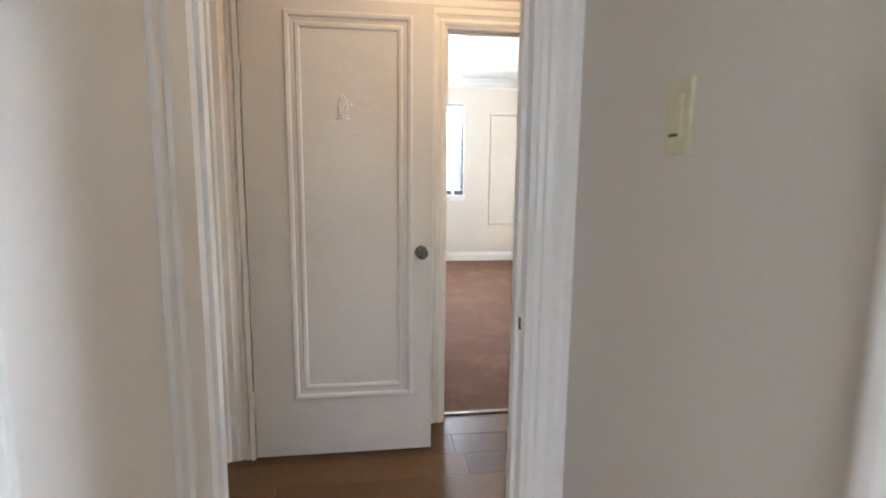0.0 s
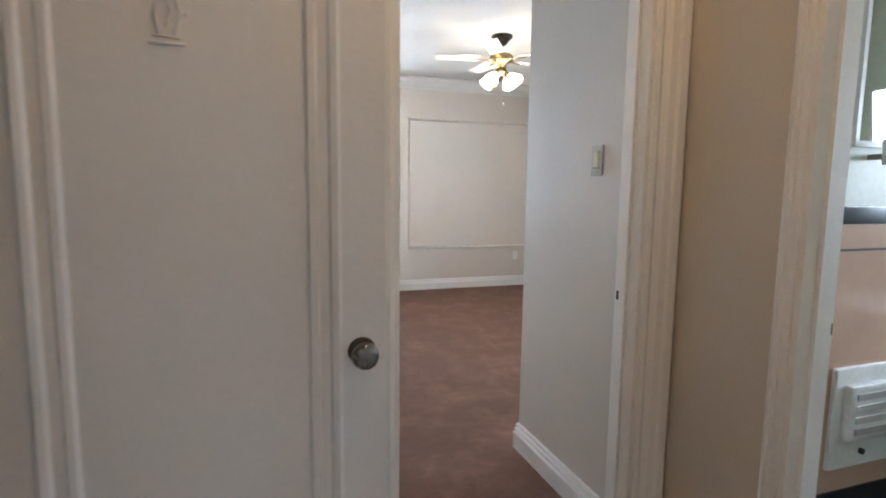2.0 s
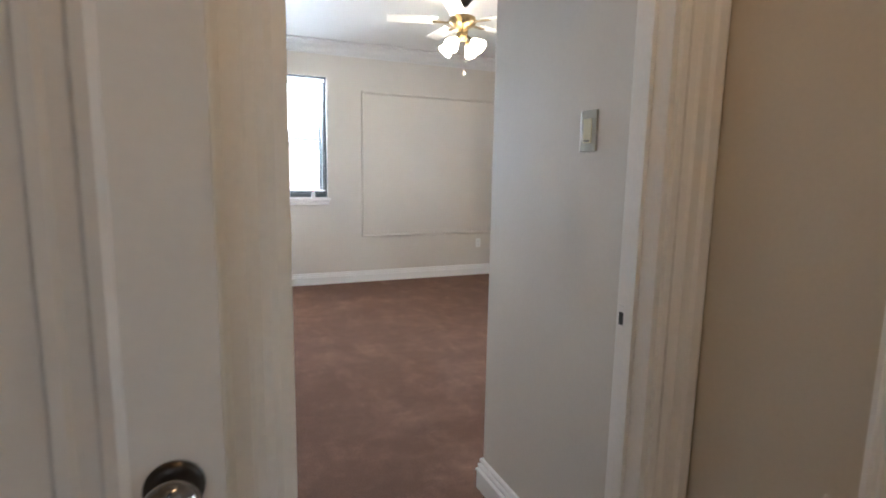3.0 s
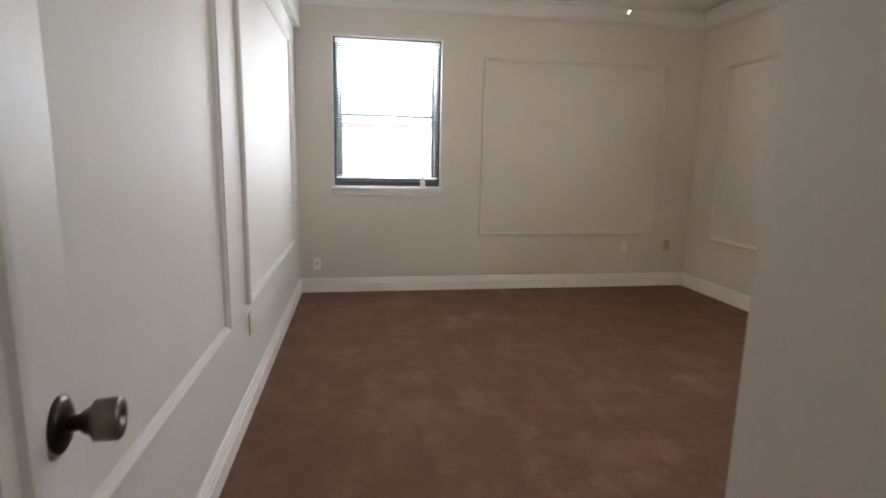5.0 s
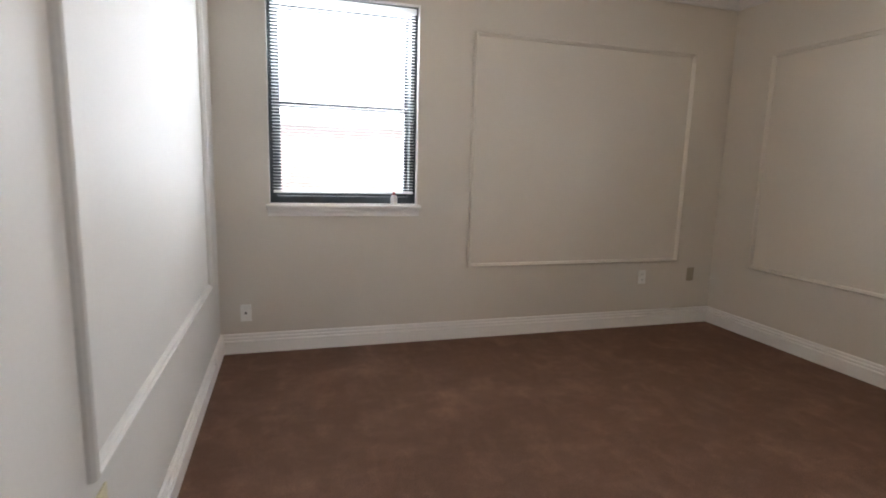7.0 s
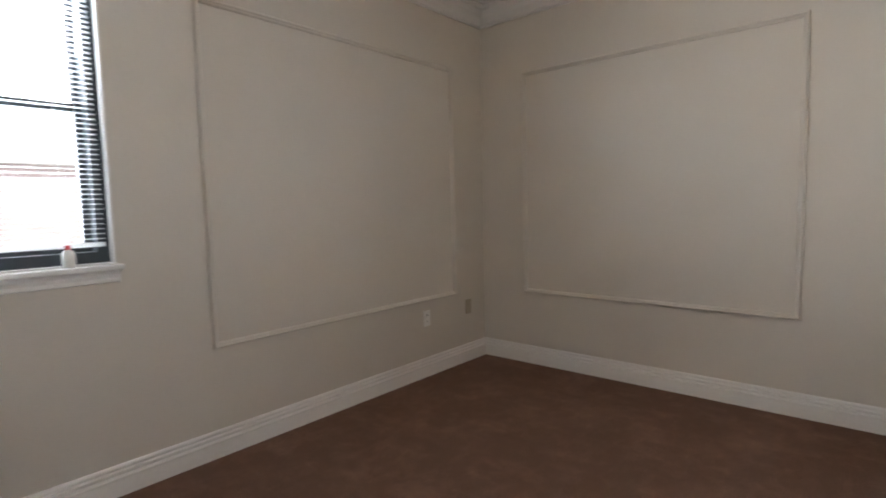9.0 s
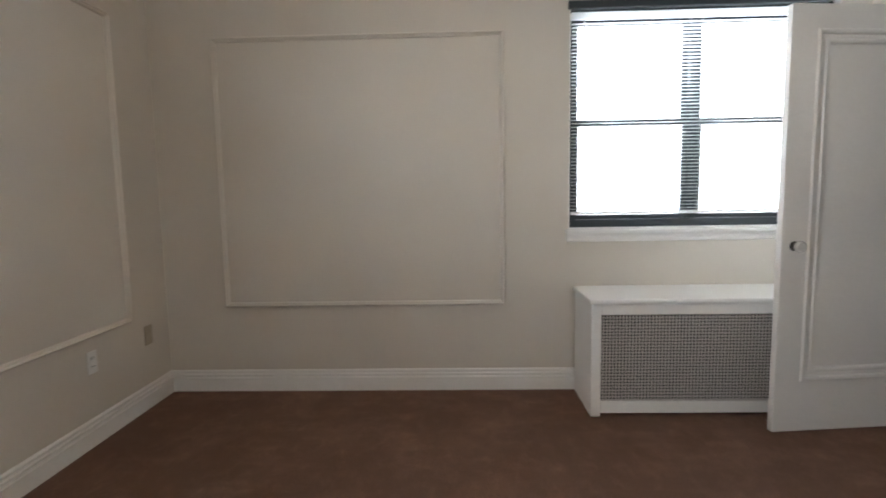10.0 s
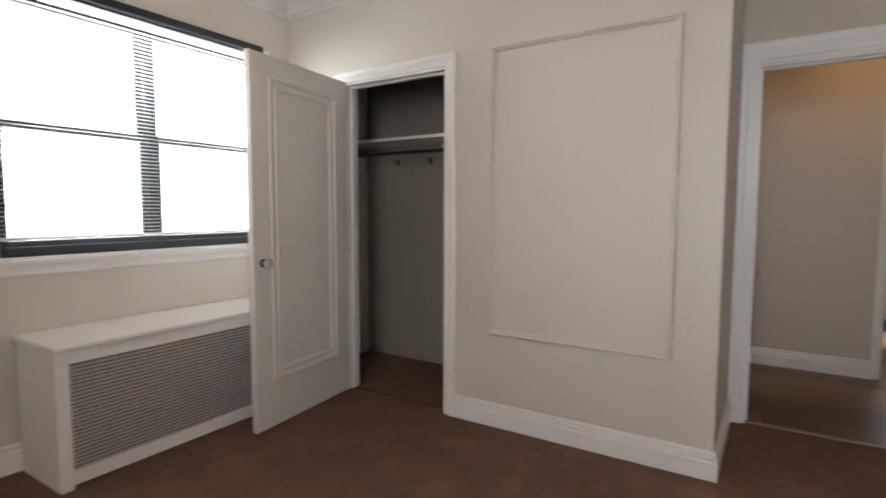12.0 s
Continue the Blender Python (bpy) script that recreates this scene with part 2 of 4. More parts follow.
def tube(points, radius, steps=10, bm=None):
    bm = bm or bmesh.new()
    pts = [Vector(p) for p in points]
    rings = []
    for i, p in enumerate(pts):
        way = (pts[min(i + 1, len(pts) - 1)] - pts[max(i - 1, 0)]).normalized()
        q = way.to_track_quat("Z", "Y")
        rings.append([bm.verts.new(p + q @ Vector((radius * math.cos(a), radius * math.sin(a), 0))) for a in (2 * math.pi * j / steps for j in range(steps))])
    for a, b in zip(rings, rings[1:]):
        for j in range(steps):
            f = bm.faces.new((a[j], a[(j + 1) % steps], b[(j + 1) % steps], b[j]))
            f.smooth = True
    bm.faces.new(rings[0])
    bm.faces.new(rings[-1])
    return bm


def slab(axis, near, far, a0, a1, z0, z1, holes=()):
    """A wall from near to far across its axis ('x': it runs along y), with square holes (a0, a1, z0, z1) through it."""
    cuts_a = sorted({a0, a1, *[h[0] for h in holes], *[h[1] for h in holes]})
    cuts_z = sorted({z0, z1, *[h[2] for h in holes], *[h[3] for h in holes]})
    cuts_a = [c for c in cuts_a if a0 <= c <= a1]
    cuts_z = [c for c in cuts_z if z0 <= c <= z1]

    def full(i, j):
        if not (0 <= i < len(cuts_a) - 1 and 0 <= j < len(cuts_z) - 1):
            return False
        a, z = (cuts_a[i] + cuts_a[i + 1]) / 2, (cuts_z[j] + cuts_z[j + 1]) / 2
        return not any(h[0] < a < h[1] and h[2] < z < h[3] for h in holes)

    bm = bmesh.new()
    seen = {}

    def vert(d, a, z):
        key = (d, a, z)
        if key not in seen:
            seen[key] = bm.verts.new((d, a, z) if axis == "x" else (a, d, z))
        return seen[key]

    for i in range(len(cuts_a) - 1):
        for j in range(len(cuts_z) - 1):
            if not full(i, j):
                continue
            p, q, r, s = cuts_a[i], cuts_a[i + 1], cuts_z[j], cuts_z[j + 1]
            for d in (near, far):
                bm.faces.new([vert(d, *c) for c in ((p, r), (q, r), (q, s), (p, s))])
            for open_side, c0, c1 in ((not full(i - 1, j), (p, r), (p, s)), (not full(i + 1, j), (q, r), (q, s)),
                                      (not full(i, j - 1), (p, r), (q, r)), (not full(i, j + 1), (p, s), (q, s))):
                if open_side:
                    bm.faces.new((vert(near, *c0), vert(near, *c1), vert(far, *c1), vert(far, *c0)))
    return bm


def wall(name, label, mat, *args, **kw):
    return solid(name, slab(*args, **kw), mat, label, "wall", "structure")


# ---------------------------------------------------------------- plan
XE, YS, XC = 3.945, -4.235, 1.16          # east wall, closet front, projecting corner
YD0, YD1 = -5.06, -5.17                  # bedroom door wall: bedroom face, hall face
DX0, DX1, DTOP = 0.278, 1.088, 2.05        # bedroom doorway
H = 2.70                                 # ceilings
XH = 1.21                                # hall's east wall
YK0, YK1 = -6.51, -6.63                  # wall between hall and the starting room
KX0, KX1 = -0.475, 0.295                   # its doorway
XK = 0.385                                # east wall of the starting room
CLX0, CLX1, CLTOP = 2.615, 3.42, 2.07     # closet doorway
YCB = -5.08                              # closet back
W1 = (0.326, 1.320, 1.00, 2.335)
W2 = (-4.06, -2.515, 1.00, 2.31)

# bedroom shell
wall("wall_north", "warm white painted plaster wall with a window", WALL, "y", 0.0, 0.2, -0.12, XE + 0.2, 0, H, holes=[W1])
wall("wall_east", "warm white painted plaster wall with a double window", WALL, "x", XE, XE + 0.2, YCB - 0.02, 0.0, 0, H, holes=[W2])
wall("wall_west", "glossy white painted plaster wall", GLOSS, "x", -0.12, 0.0, YD0, 0.0, 0, H)
wall("wall_closet", "warm white painted wall with a closet doorway", WALL, "y", YS - 0.11, YS, XC, XE, 0, H, holes=[(CLX0, CLX1, 0, CLTOP)])
wall("wall_entry", "pale painted entry wall with a light switch", WALL, "x", XC, XC + 0.11, YD0, YS - 0.11, 0, H)
wall("wall_bedroom_door", "painted wall with the bedroom doorway", HALLP, "y", YD1, YD0, -0.12, XH, 0, H, holes=[(DX0, DX1, 0, DTOP)])
# back wall: closet shade is in the paint colour
wall("wall_closet_back", "closet back wall in paint darkened for the closet's shade", CLOSET_SHADED, "y", YCB - 0.1, YCB, XH + 0.12, XE, 0, H)
solid("wall_soffit", boxes((0.0, 0.055, YD0, -0.03, 2.37, H), bevel=0.004), TRIM, "white boxed soffit along the wall top", "soffit", "structure")
solid("ceiling", boxes((-0.12, XE + 0.2, YD0, 0.2, H, H + 0.15)), CEIL, "white painted plaster ceiling", "ceiling", "structure")
solid("floor_carpet", boxes((-0.12, XE + 0.2, YD0 - 0.02, 0.2, -0.10, 0.0)), CARPET, "brown pile carpet with foot-worn patches", "carpet", "structure")

# hall, starting room, bathroom and living room shells
wall("wall_hall_east", "warm cream painted hall wall", HALLP, "x", XH, XH + 0.12, YK0, YD0, 0, H, holes=[(-6.36, -5.585, 0, 2.05)])
wall("wall_hall_south", "warm cream painted hall wall with a doorway", HALLP, "y", YK1, YK0, -2.3, XH + 0.12, 0, H, holes=[(KX0, KX1, 0, 2.05)])
wall("wall_start_east", "pale glossy painted wall with a light switch", WALL, "x", XK, XK + 0.12, -9.5, YK1, 0, H, holes=[(-8.32, -7.50, 0, 2.05)])
wall("wall_kitchen_north", "pale painted kitchen wall", WALL, "y", -7.5 + 0.1, -7.5 + 0.2, XK + 0.12, XH, 0, H)
wall("wall_kitchen_east", "pale painted kitchen wall with a window", WALL, "x", 2.5, 2.62, -9.5, -7.4, 0, H, holes=[(-8.75, -7.65, 1.0, 2.2)])
wall("wall_kitchen_south", "pale painted kitchen wall", WALL, "y", -9.5, -9.38, XK + 0.12, 2.5, 0, H)
solid("ceiling_kitchen", boxes((XH + 0.12, 2.62, -9.5, -7.4, H, H + 0.15)), CEIL, "white painted kitchen ceiling", "ceiling", "structure")
wall("wall_start_west", "pale painted wall", WALL, "x", -2.42, -2.3, -9.5, -5.42, 0, H)
wall("wall_start_south", "pale painted wall with a window", WALL, "y", -9.5, -9.38, -2.3, XK, 0, H, holes=[(-0.95, -0.05, 1.0, 2.2)])
solid("ceiling_hall", boxes((-2.42, XH + 0.12, -9.5, YD1, H, H + 0.15)), CEIL, "white painted hall ceiling", "ceiling", "structure")
wall("wall_bath_north", "bathroom wall with pink tile and green paint", GREENP, "y", -5.19, -5.182, XH + 0.12, XE, 0, H)
wall("wall_bath_south", "pale green bathroom wall", GREENP, "y", -7.4, -7.3, XH, XE + 0.1, 0, H)
wall("wall_bath_east", "pale green bathroom wall with a window", GREENP, "x", XE, XE + 0.2, -7.3, YCB - 0.02, 0, H, holes=[(-6.35, -5.55, 1.2, 2.1)])
wall("wall_bath_west", "pale green bathroom wall", GREENP, "x", XH, XH + 0.12, -7.3, YK1, 0, H)
solid("ceiling_bath", boxes((XH + 0.12, XE + 0.2, -7.4, YD0, H, H + 0.15)), CEIL, "white bathroom ceiling", "ceiling", "structure")
solid("floor_bath", boxes((XH + 0.02, XE, -7.3, -5.19, -0.1, 0.0)), BLACKT, "black tiled bathroom floor", "floor", "structure")
wall("wall_living_west", "cream painted living room wall", WALL, "x", -3.92, -3.80, -5.4, 0.0, 0, H)
wall("wall_living_north", "cream painted living room wall with a curtained window", WALL, "y", -0.1, 0.1, -3.92, -0.75, 0, H, holes=[(-2.65, -1.75, 0.9, 2.25), (-3.66, -3.16, 0.25, 2.2)])
wall("wall_living_east", "cream painted living room wall", WALL, "x", -0.87, -0.75, -5.3, -0.1, 0, H)
wall("wall_hall_closet_side", "painted partition", WALL, "x", -0.62, -0.12, -4.6, -4.5, 0, H)
# unseen slab, added to block sun leaking between the separate ceilings
solid("roof", boxes((-4.1, XE + 0.3, -9.6, 0.3, H + 0.15, H + 0.3)), PALE, "unseen slab over the flat that keeps sun out of ceiling gaps", "roof", "structure")
solid("ceiling_living", boxes((-3.92, -0.12, -5.3, 0.1, H, H + 0.15)), CEIL, "white living room ceiling", "ceiling", "structure")


def arch_wall():
    """Wall with a round-headed opening into the living room."""
    y0, y1, left, right, cx, radius, rise, spring = -5.43, -5.28, -3.92, -0.62, -1.415, 0.60, 0.36, 1.68
    bm = boxes((cx + radius, right, y0, y1, 0, H), (left, cx - radius, y0, y1, 0, H))
    steps = 32
    curve = [(cx - radius * math.cos(math.pi * i / steps), spring + rise * math.sin(math.pi * i / steps)) for i in range(steps + 1)]
    low = [[bm.verts.new((x, y, z)) for x, z in curve] for y in (y0, y1)]
    high = [[bm.verts.new((x, y, H)) for x, z in curve] for y in (y0, y1)]
    for i in range(steps):
        for k in (0, 1):
            bm.faces.new((low[k][i], low[k][i + 1], high[k][i + 1], high[k][i]))
        bm.faces.new((low[0][i], low[0][i + 1], low[1][i + 1], low[1][i]))
    return bm


solid("wall_arch", arch_wall(), WALL, "painted wall with a round-headed archway", "wall", "structure")

# ---------------------------------------------------------------- trim
BASE = [(0, 0), (0.020, 0), (0.020, 0.074), (0.024, 0.078), (0.024, 0.084), (0.020, 0.088), (0.009, 0.089), (0.009, 0.094), (0.017, 0.096), (0.018, 0.106), (0.014, 0.110), (0.005, 0.111), (0.005, 0.116), (0.012, 0.118), (0.013, 0.126), (0.008, 0.134), (0, 0.135)]
CROWN = [(0, 0), (0, -0.13), (0.012, -0.13), (0.014, -0.115), (0.03, -0.105), (0.05, -0.08), (0.062, -0.05), (0.085, -0.03), (0.09, -0.018), (0.13, -0.014), (0.13, 0)]
PANEL = [(0, 0), (0, 0.010), (0.003, 0.020), (0.009, 0.025), (0.014, 0.024), (0.018, 0.017), (0.024, 0.015), (0.028, 0.008), (0.030, 0.0)]


def casing_profile(w=0.10):
    return [(0, 0), (0, 0.012), (-0.012, 0.016), (-0.22 * w, 0.011), (-0.34 * w, 0.015), (-0.40 * w, 0.020), (-0.62 * w, 0.019), (-0.70 * w, 0.025), (-w + 0.012, 0.026), (-w, 0.020), (-w, 0)]


def baseboard(points, name="baseboard", label="white moulded baseboard along the wall foot"):
    solid(name, sweep(BASE, points, (0, 0, 0), (1, 0, 0), (0, 1, 0)), TRIM, label, "baseboard", "structure")


baseboard([(XC, YD0), (XC, YS), (CLX0 - 0.067, YS)])
baseboard([(XE, -2.53), (XE, 0), (0, 0), (0, YD0)])
baseboard([(CLX1 + 0.067, YS), (XE, YS), (XE, -2.53)], label="white moulded baseboard behind the radiator cover")
baseboard([(KX1 + 0.037, YK0), (XH, YK0), (XH, -6.49)], label="white moulded hall baseboard")
baseboard([(XH, -5.54), (XH, YD1), (DX1 + 0.11, YD1)], label="white moulded hall baseboard")
baseboard([(-0.785, -5.43), (-0.815, -5.43), (-0.815, -5.28)], label="white baseboard at the archway")
baseboard([(-0.87, -0.1), (-3.8, -0.1), (-3.8, -5.3)], label="tall white living room baseboard")

solid("trim_crown", sweep(CROWN, [(XE, YS), (XE, 0), (0.055, 0), (0.055, YD0), (XC, YD0), (XC, YS)], (0, 0, H), (1, 0, 0), (0, 1, 0), closed=True), CEIL,
      "white plaster crown moulding below the ceiling", "crown moulding", "structure")


def wall_frame(points, origin, u, v, label="thin painted picture-frame moulding on the wall"):
    solid("trim_panel", sweep(PANEL, points, origin, u, v, closed=True), WALL if u != (0, 1, 0) or origin[0] > 1 else GLOSS, label, "wall moulding", "structure")


def rect(a0, a1, z0, z1):
    return [(a0, z0), (a1, z0), (a1, z1), (a0, z1)]


# n = u x v points into the room
wall_frame(rect(1.707, 3.575, 0.54, 2.21), (0, 0, 0), (1, 0, 0), (0, 0, 1))
wall_frame(rect(0.38, 2.132, 0.54, 2.175), (XE, 0, 0), (0, -1, 0), (0, 0, 1))
wall_frame(rect(-2.35, -0.42, 0.545, 2.20), (0, 0, 0), (0, 1, 0), (0, 0, 1))
wall_frame(rect(-4.60, -2.75, 0.545, 2.20), (0, 0, 0), (0, 1, 0), (0, 0, 1))
wall_frame(rect(-2.33, -1.35, 0.53, 2.13), (0, YS, 0), (-1, 0, 0), (0, 0, 1))
wall_frame(rect(-5.0, -0.32, 0.66, 2.25), (-3.80, 0, 0), (0, 1, 0), (0, 0, 1))


def door_frame(name, label, origin, u, a0, a1, top, depth, sides=(True, True), width=0.10, back_width=None):
    """Casings on both faces and the lining of a doorway. u runs along the wall to the right, seen from the first face."""
    u = Vector(u)
    v = Vector((0, 0, 1))
    root = thing(name, label, "door frame", kind="structure")
    n = u.cross(v)
    o = Vector(origin)
    path = [(a1, 0), (a1, top), (a0, top), (a0, 0)]
    if sides[0]:
        part("casing", sweep(casing_profile(width), path, o, u, v), TRIM, root)
    if sides[1]:
        back = [(-a0, 0), (-a0, top), (-a1, top), (-a1, 0)]
        part("casing", sweep(casing_profile(back_width or width), back, o - n * depth, -u, v), TRIM, root)
    lining = [(0, 0.001), (0.016, 0.001), (0.016, -depth - 0.001), (0, -depth - 0.001)]
    part("jamb", sweep(lining, path, o, u, v), TRIM, root)
    stop = [(0.016, -0.045), (0.028, -0.045), (0.028, -0.075), (0.016, -0.075)]
    part("door_stop", sweep(stop, path, o, u, v), TRIM, root)
    return root


def strike(parent, x, y, z, axis):
    a, b, c = (0.002, 0.011, 0.03) if axis == "x" else (0.011, 0.002, 0.03)
    part("strike_plate", boxes((x - a, x + a, y - b, y + b, z - c, z + c)), TRIM, parent, "painted-over strike plate")
    part("latch_hole", boxes((x - a * 1.6, x + a * 1.6, y - b * 0.8, y + b * 0.8, z - c * 0.5, z + c * 0.5), bevel=0.0005), SLOT, parent, "dark latch hole")


f = door_frame("door_1", "white painted bedroom door frame with moulded casing", (0, YD1, 0), (1, 0, 0), DX0, DX1, DTOP, YD0 - YD1, width=0.118)
strike(f, DX1 - 0.017, YD0 - 0.02, 0.97, "x")
f = door_frame("door_2", "white painted closet door frame with moulded casing", (0, YS, 0), (-1, 0, 0), -CLX1, -CLX0, CLTOP, 0.11, (True, False), width=0.066)
f = door_frame("door_3", "white painted bathroom door frame with moulded casing", (XH, 0, 0), (0, -1, 0), 5.585, 6.36, 2.05, 0.12, width=0.04)
strike(f, XH + 0.10, -5.585 - 0.017, 0.97, "y")
door_frame("door_6", "white painted frame of the kitchen doorway", (XK, 0, 0), (0, -1, 0), 7.50, 8.32, 2.05, 0.12, width=0.09)
f = door_frame("door_4", "white painted door frame of the starting room", (0, YK1, 0), (1, 0, 0), KX0, KX1, 2.05, YK0 - YK1, back_width=0.036)
strike(f, KX1 - 0.017, YK1 + 0.03, 0.97, "x")
root = thing("door_5", "painted frame of the hall closet door", "door frame", kind="structure")
part("casing", sweep(casing_profile(0.125), [(-0.655, 2.10), (-0.655, 0)], (0, -5.43, 0), (1, 0, 0), (0, 0, 1)), TRIM, root)
part("jamb", boxes((-0.649, -0.628, -5.452, -5.36, 0, 2.08)), TRIM, root)
part("jamb", boxes((0.150, 0.186, -5.41, -5.19, 0, 2.08)), TRIM, root)
part("head", boxes((-0.652, 0.186, -5.43, -5.36, 2.062, 2.09)), TRIM, root)
wall("wall_hall_closet_top", "painted wall over the hall closet", HALLP, "y", -5.43, -5.185, -0.62, 0.186, 2.09, H)


# ---------------------------------------------------------------- doors
def door_leaf(name, label, width, height, m, panel, group="", stile=0.135, thick=0.036):
    """A one-panel door: origin at the foot of the hinge edge, leaf along +x, front towards -y."""
    root = thing(name, label, "door", group)
    px0, px1, pz0, pz1 = panel
    t = thick / 2
    bm = boxes((0, px0, -t, t, 0, height), (px1, width, -t, t, 0, height), (px0, px1, -t, t, 0, pz0), (px0, px1, -t, t, pz1, height))
    bmesh.ops.remove_doubles(bm, verts=bm.verts, dist=0.0005)
    part("leaf", bm, DOORP, root)
    part("panel", boxes((px0 - 0.001, px1 + 0.001, -t + 0.010, t - 0.010, pz0 - 0.001, pz1 + 0.001)), DOORP, root)
    trim = [(0, -0.001), (0, 0.004), (0.008, 0.008), (0.020, 0.006), (0.026, -0.002), (0.044, -0.004), (0.050, 0.001), (0.062, 0.0), (0.068, -0.008), (0.068, -0.012), (0, -0.012)]
    for side, y in ((1, -t), (-1, t)):
        pts = rect(px0, px1, pz0, pz1) if side == 1 else rect(-px1, -px0, pz0, pz1)
        part("panel_moulding", sweep(trim, pts, (0, y, 0), (side, 0, 0), (0, 0, 1), closed=True), DOORP, root)
    for z in (0.28, height - 0.28):
        part("hinge", tube([(-0.006, -t - 0.004, z - 0.045), (-0.006, -t - 0.004, z + 0.045)], 0.006), TRIM, root)
    root.matrix_world = m
    return root


def door_knob(root, x, y, z, side, mat, ball, rose=0.030):
    """A knob on a round rose; side is -1 for the front."""
    turn = Matrix.Translation((x, y, z)) @ Euler((radians(90 if side < 0 else -90), 0, 0)).to_matrix().to_4x4()
    knob = part("knob", turned([(0.010, 0.0), (0.010, 0.022), *ball], turn), mat, root)
    part("rose", turned([(rose, 0), (rose, 0.004), (rose * 0.8, 0.008), (0.013, 0.010)], turn), DARKMETAL, knob)
    return knob


BALL = [(0.018, 0.024), (0.026, 0.030), (0.029, 0.040), (0.026, 0.050), (0.020, 0.054), (0.0185, 0.054)]
TULIP = [(0.014, 0.026), (0.018, 0.034), (0.025, 0.038), (0.026, 0.062), (0.023, 0.066), (0.012, 0.066), (0.010, 0.060)]

d1 = door_leaf("hall_closet_door", "white painted one-panel closet door with a raised ornament", 0.815, 2.045, pose(-0.622, -5.432, 0.012, 0, 0, 0), (0.178, 0.725, 0.275, 1.995))
door_knob(d1, 0.765, -0.018, 0.962, -1, CRYSTAL, BALL)


def ornament():
    """A faint plaque painted over: a vase on a foot with a few curls."""
    bm = tube([(-0.03, -0.004, 0.0), (0.03, -0.004, 0.0)], 0.0032, 6)
    tube([(-0.022, -0.004, 0.012), (0.022, -0.004, 0.012)], 0.0026, 6, bm)
    tube([(-0.012, -0.003, 0.015), (-0.02, -0.003, 0.05), (-0.014, -0.003, 0.08), (0.0, -0.003, 0.105)], 0.0023, 6, bm)
    tube([(0.012, -0.003, 0.015), (0.022, -0.003, 0.05), (0.016, -0.003, 0.08), (0.0, -0.003, 0.105)], 0.0023, 6, bm)
    tube([(0.03, -0.003, 0.05), (0.04, -0.003, 0.062), (0.036, -0.003, 0.072)], 0.0018, 6, bm)
    tube([(0.0, -0.003, 0.03), (0.006, -0.003, 0.06), (-0.003, -0.003, 0.085)], 0.0018, 6, bm)
    bmesh.ops.translate(bm, verts=bm.verts, vec=(0.42, -0.008, 1.555))
    return bm


part("ornament", ornament(), DOORP, d1, "painted-over raised vase ornament")

d2 = door_leaf("bedroom_door", "white glossy one-panel bedroom door standing open", 0.80, 2.02, pose(0.280, YD0 + 0.012, 0.014, 0, 0, 98), (0.135, 0.665, 0.30, 1.90))
door_knob(d2, 0.735, -0.018, 0.943, -1, AGED, TULIP, 0.034)
door_knob(d2, 0.735, 0.018, 0.943, 1, AGED, TULIP, 0.034)
d3 = door_leaf("closet_door", "white one-panel closet door standing open", 0.82, 2.05, pose(3.40, YS + 0.024, 0.016, 0, 0, 96), (0.11, 0.69, 0.255, 1.94))
door_knob(d3, 0.755, 0.018, 0.93, 1, CLEARK, BALL, 0.024)
door_knob(d3, 0.755, -0.018, 0.93, -1, CLEARK, BALL, 0.024)


d4 = door_leaf("start_room_door", "white glossy one-panel door standing open", 0.72, 2.02, pose(-0.468, YK1 - 0.03, 0.012, 0, 0, -94), (0.085, 0.60, 0.30, 1.90))
door_knob(d4, 0.66, 0.018, 0.93, 1, STEEL, BALL, 0.028)


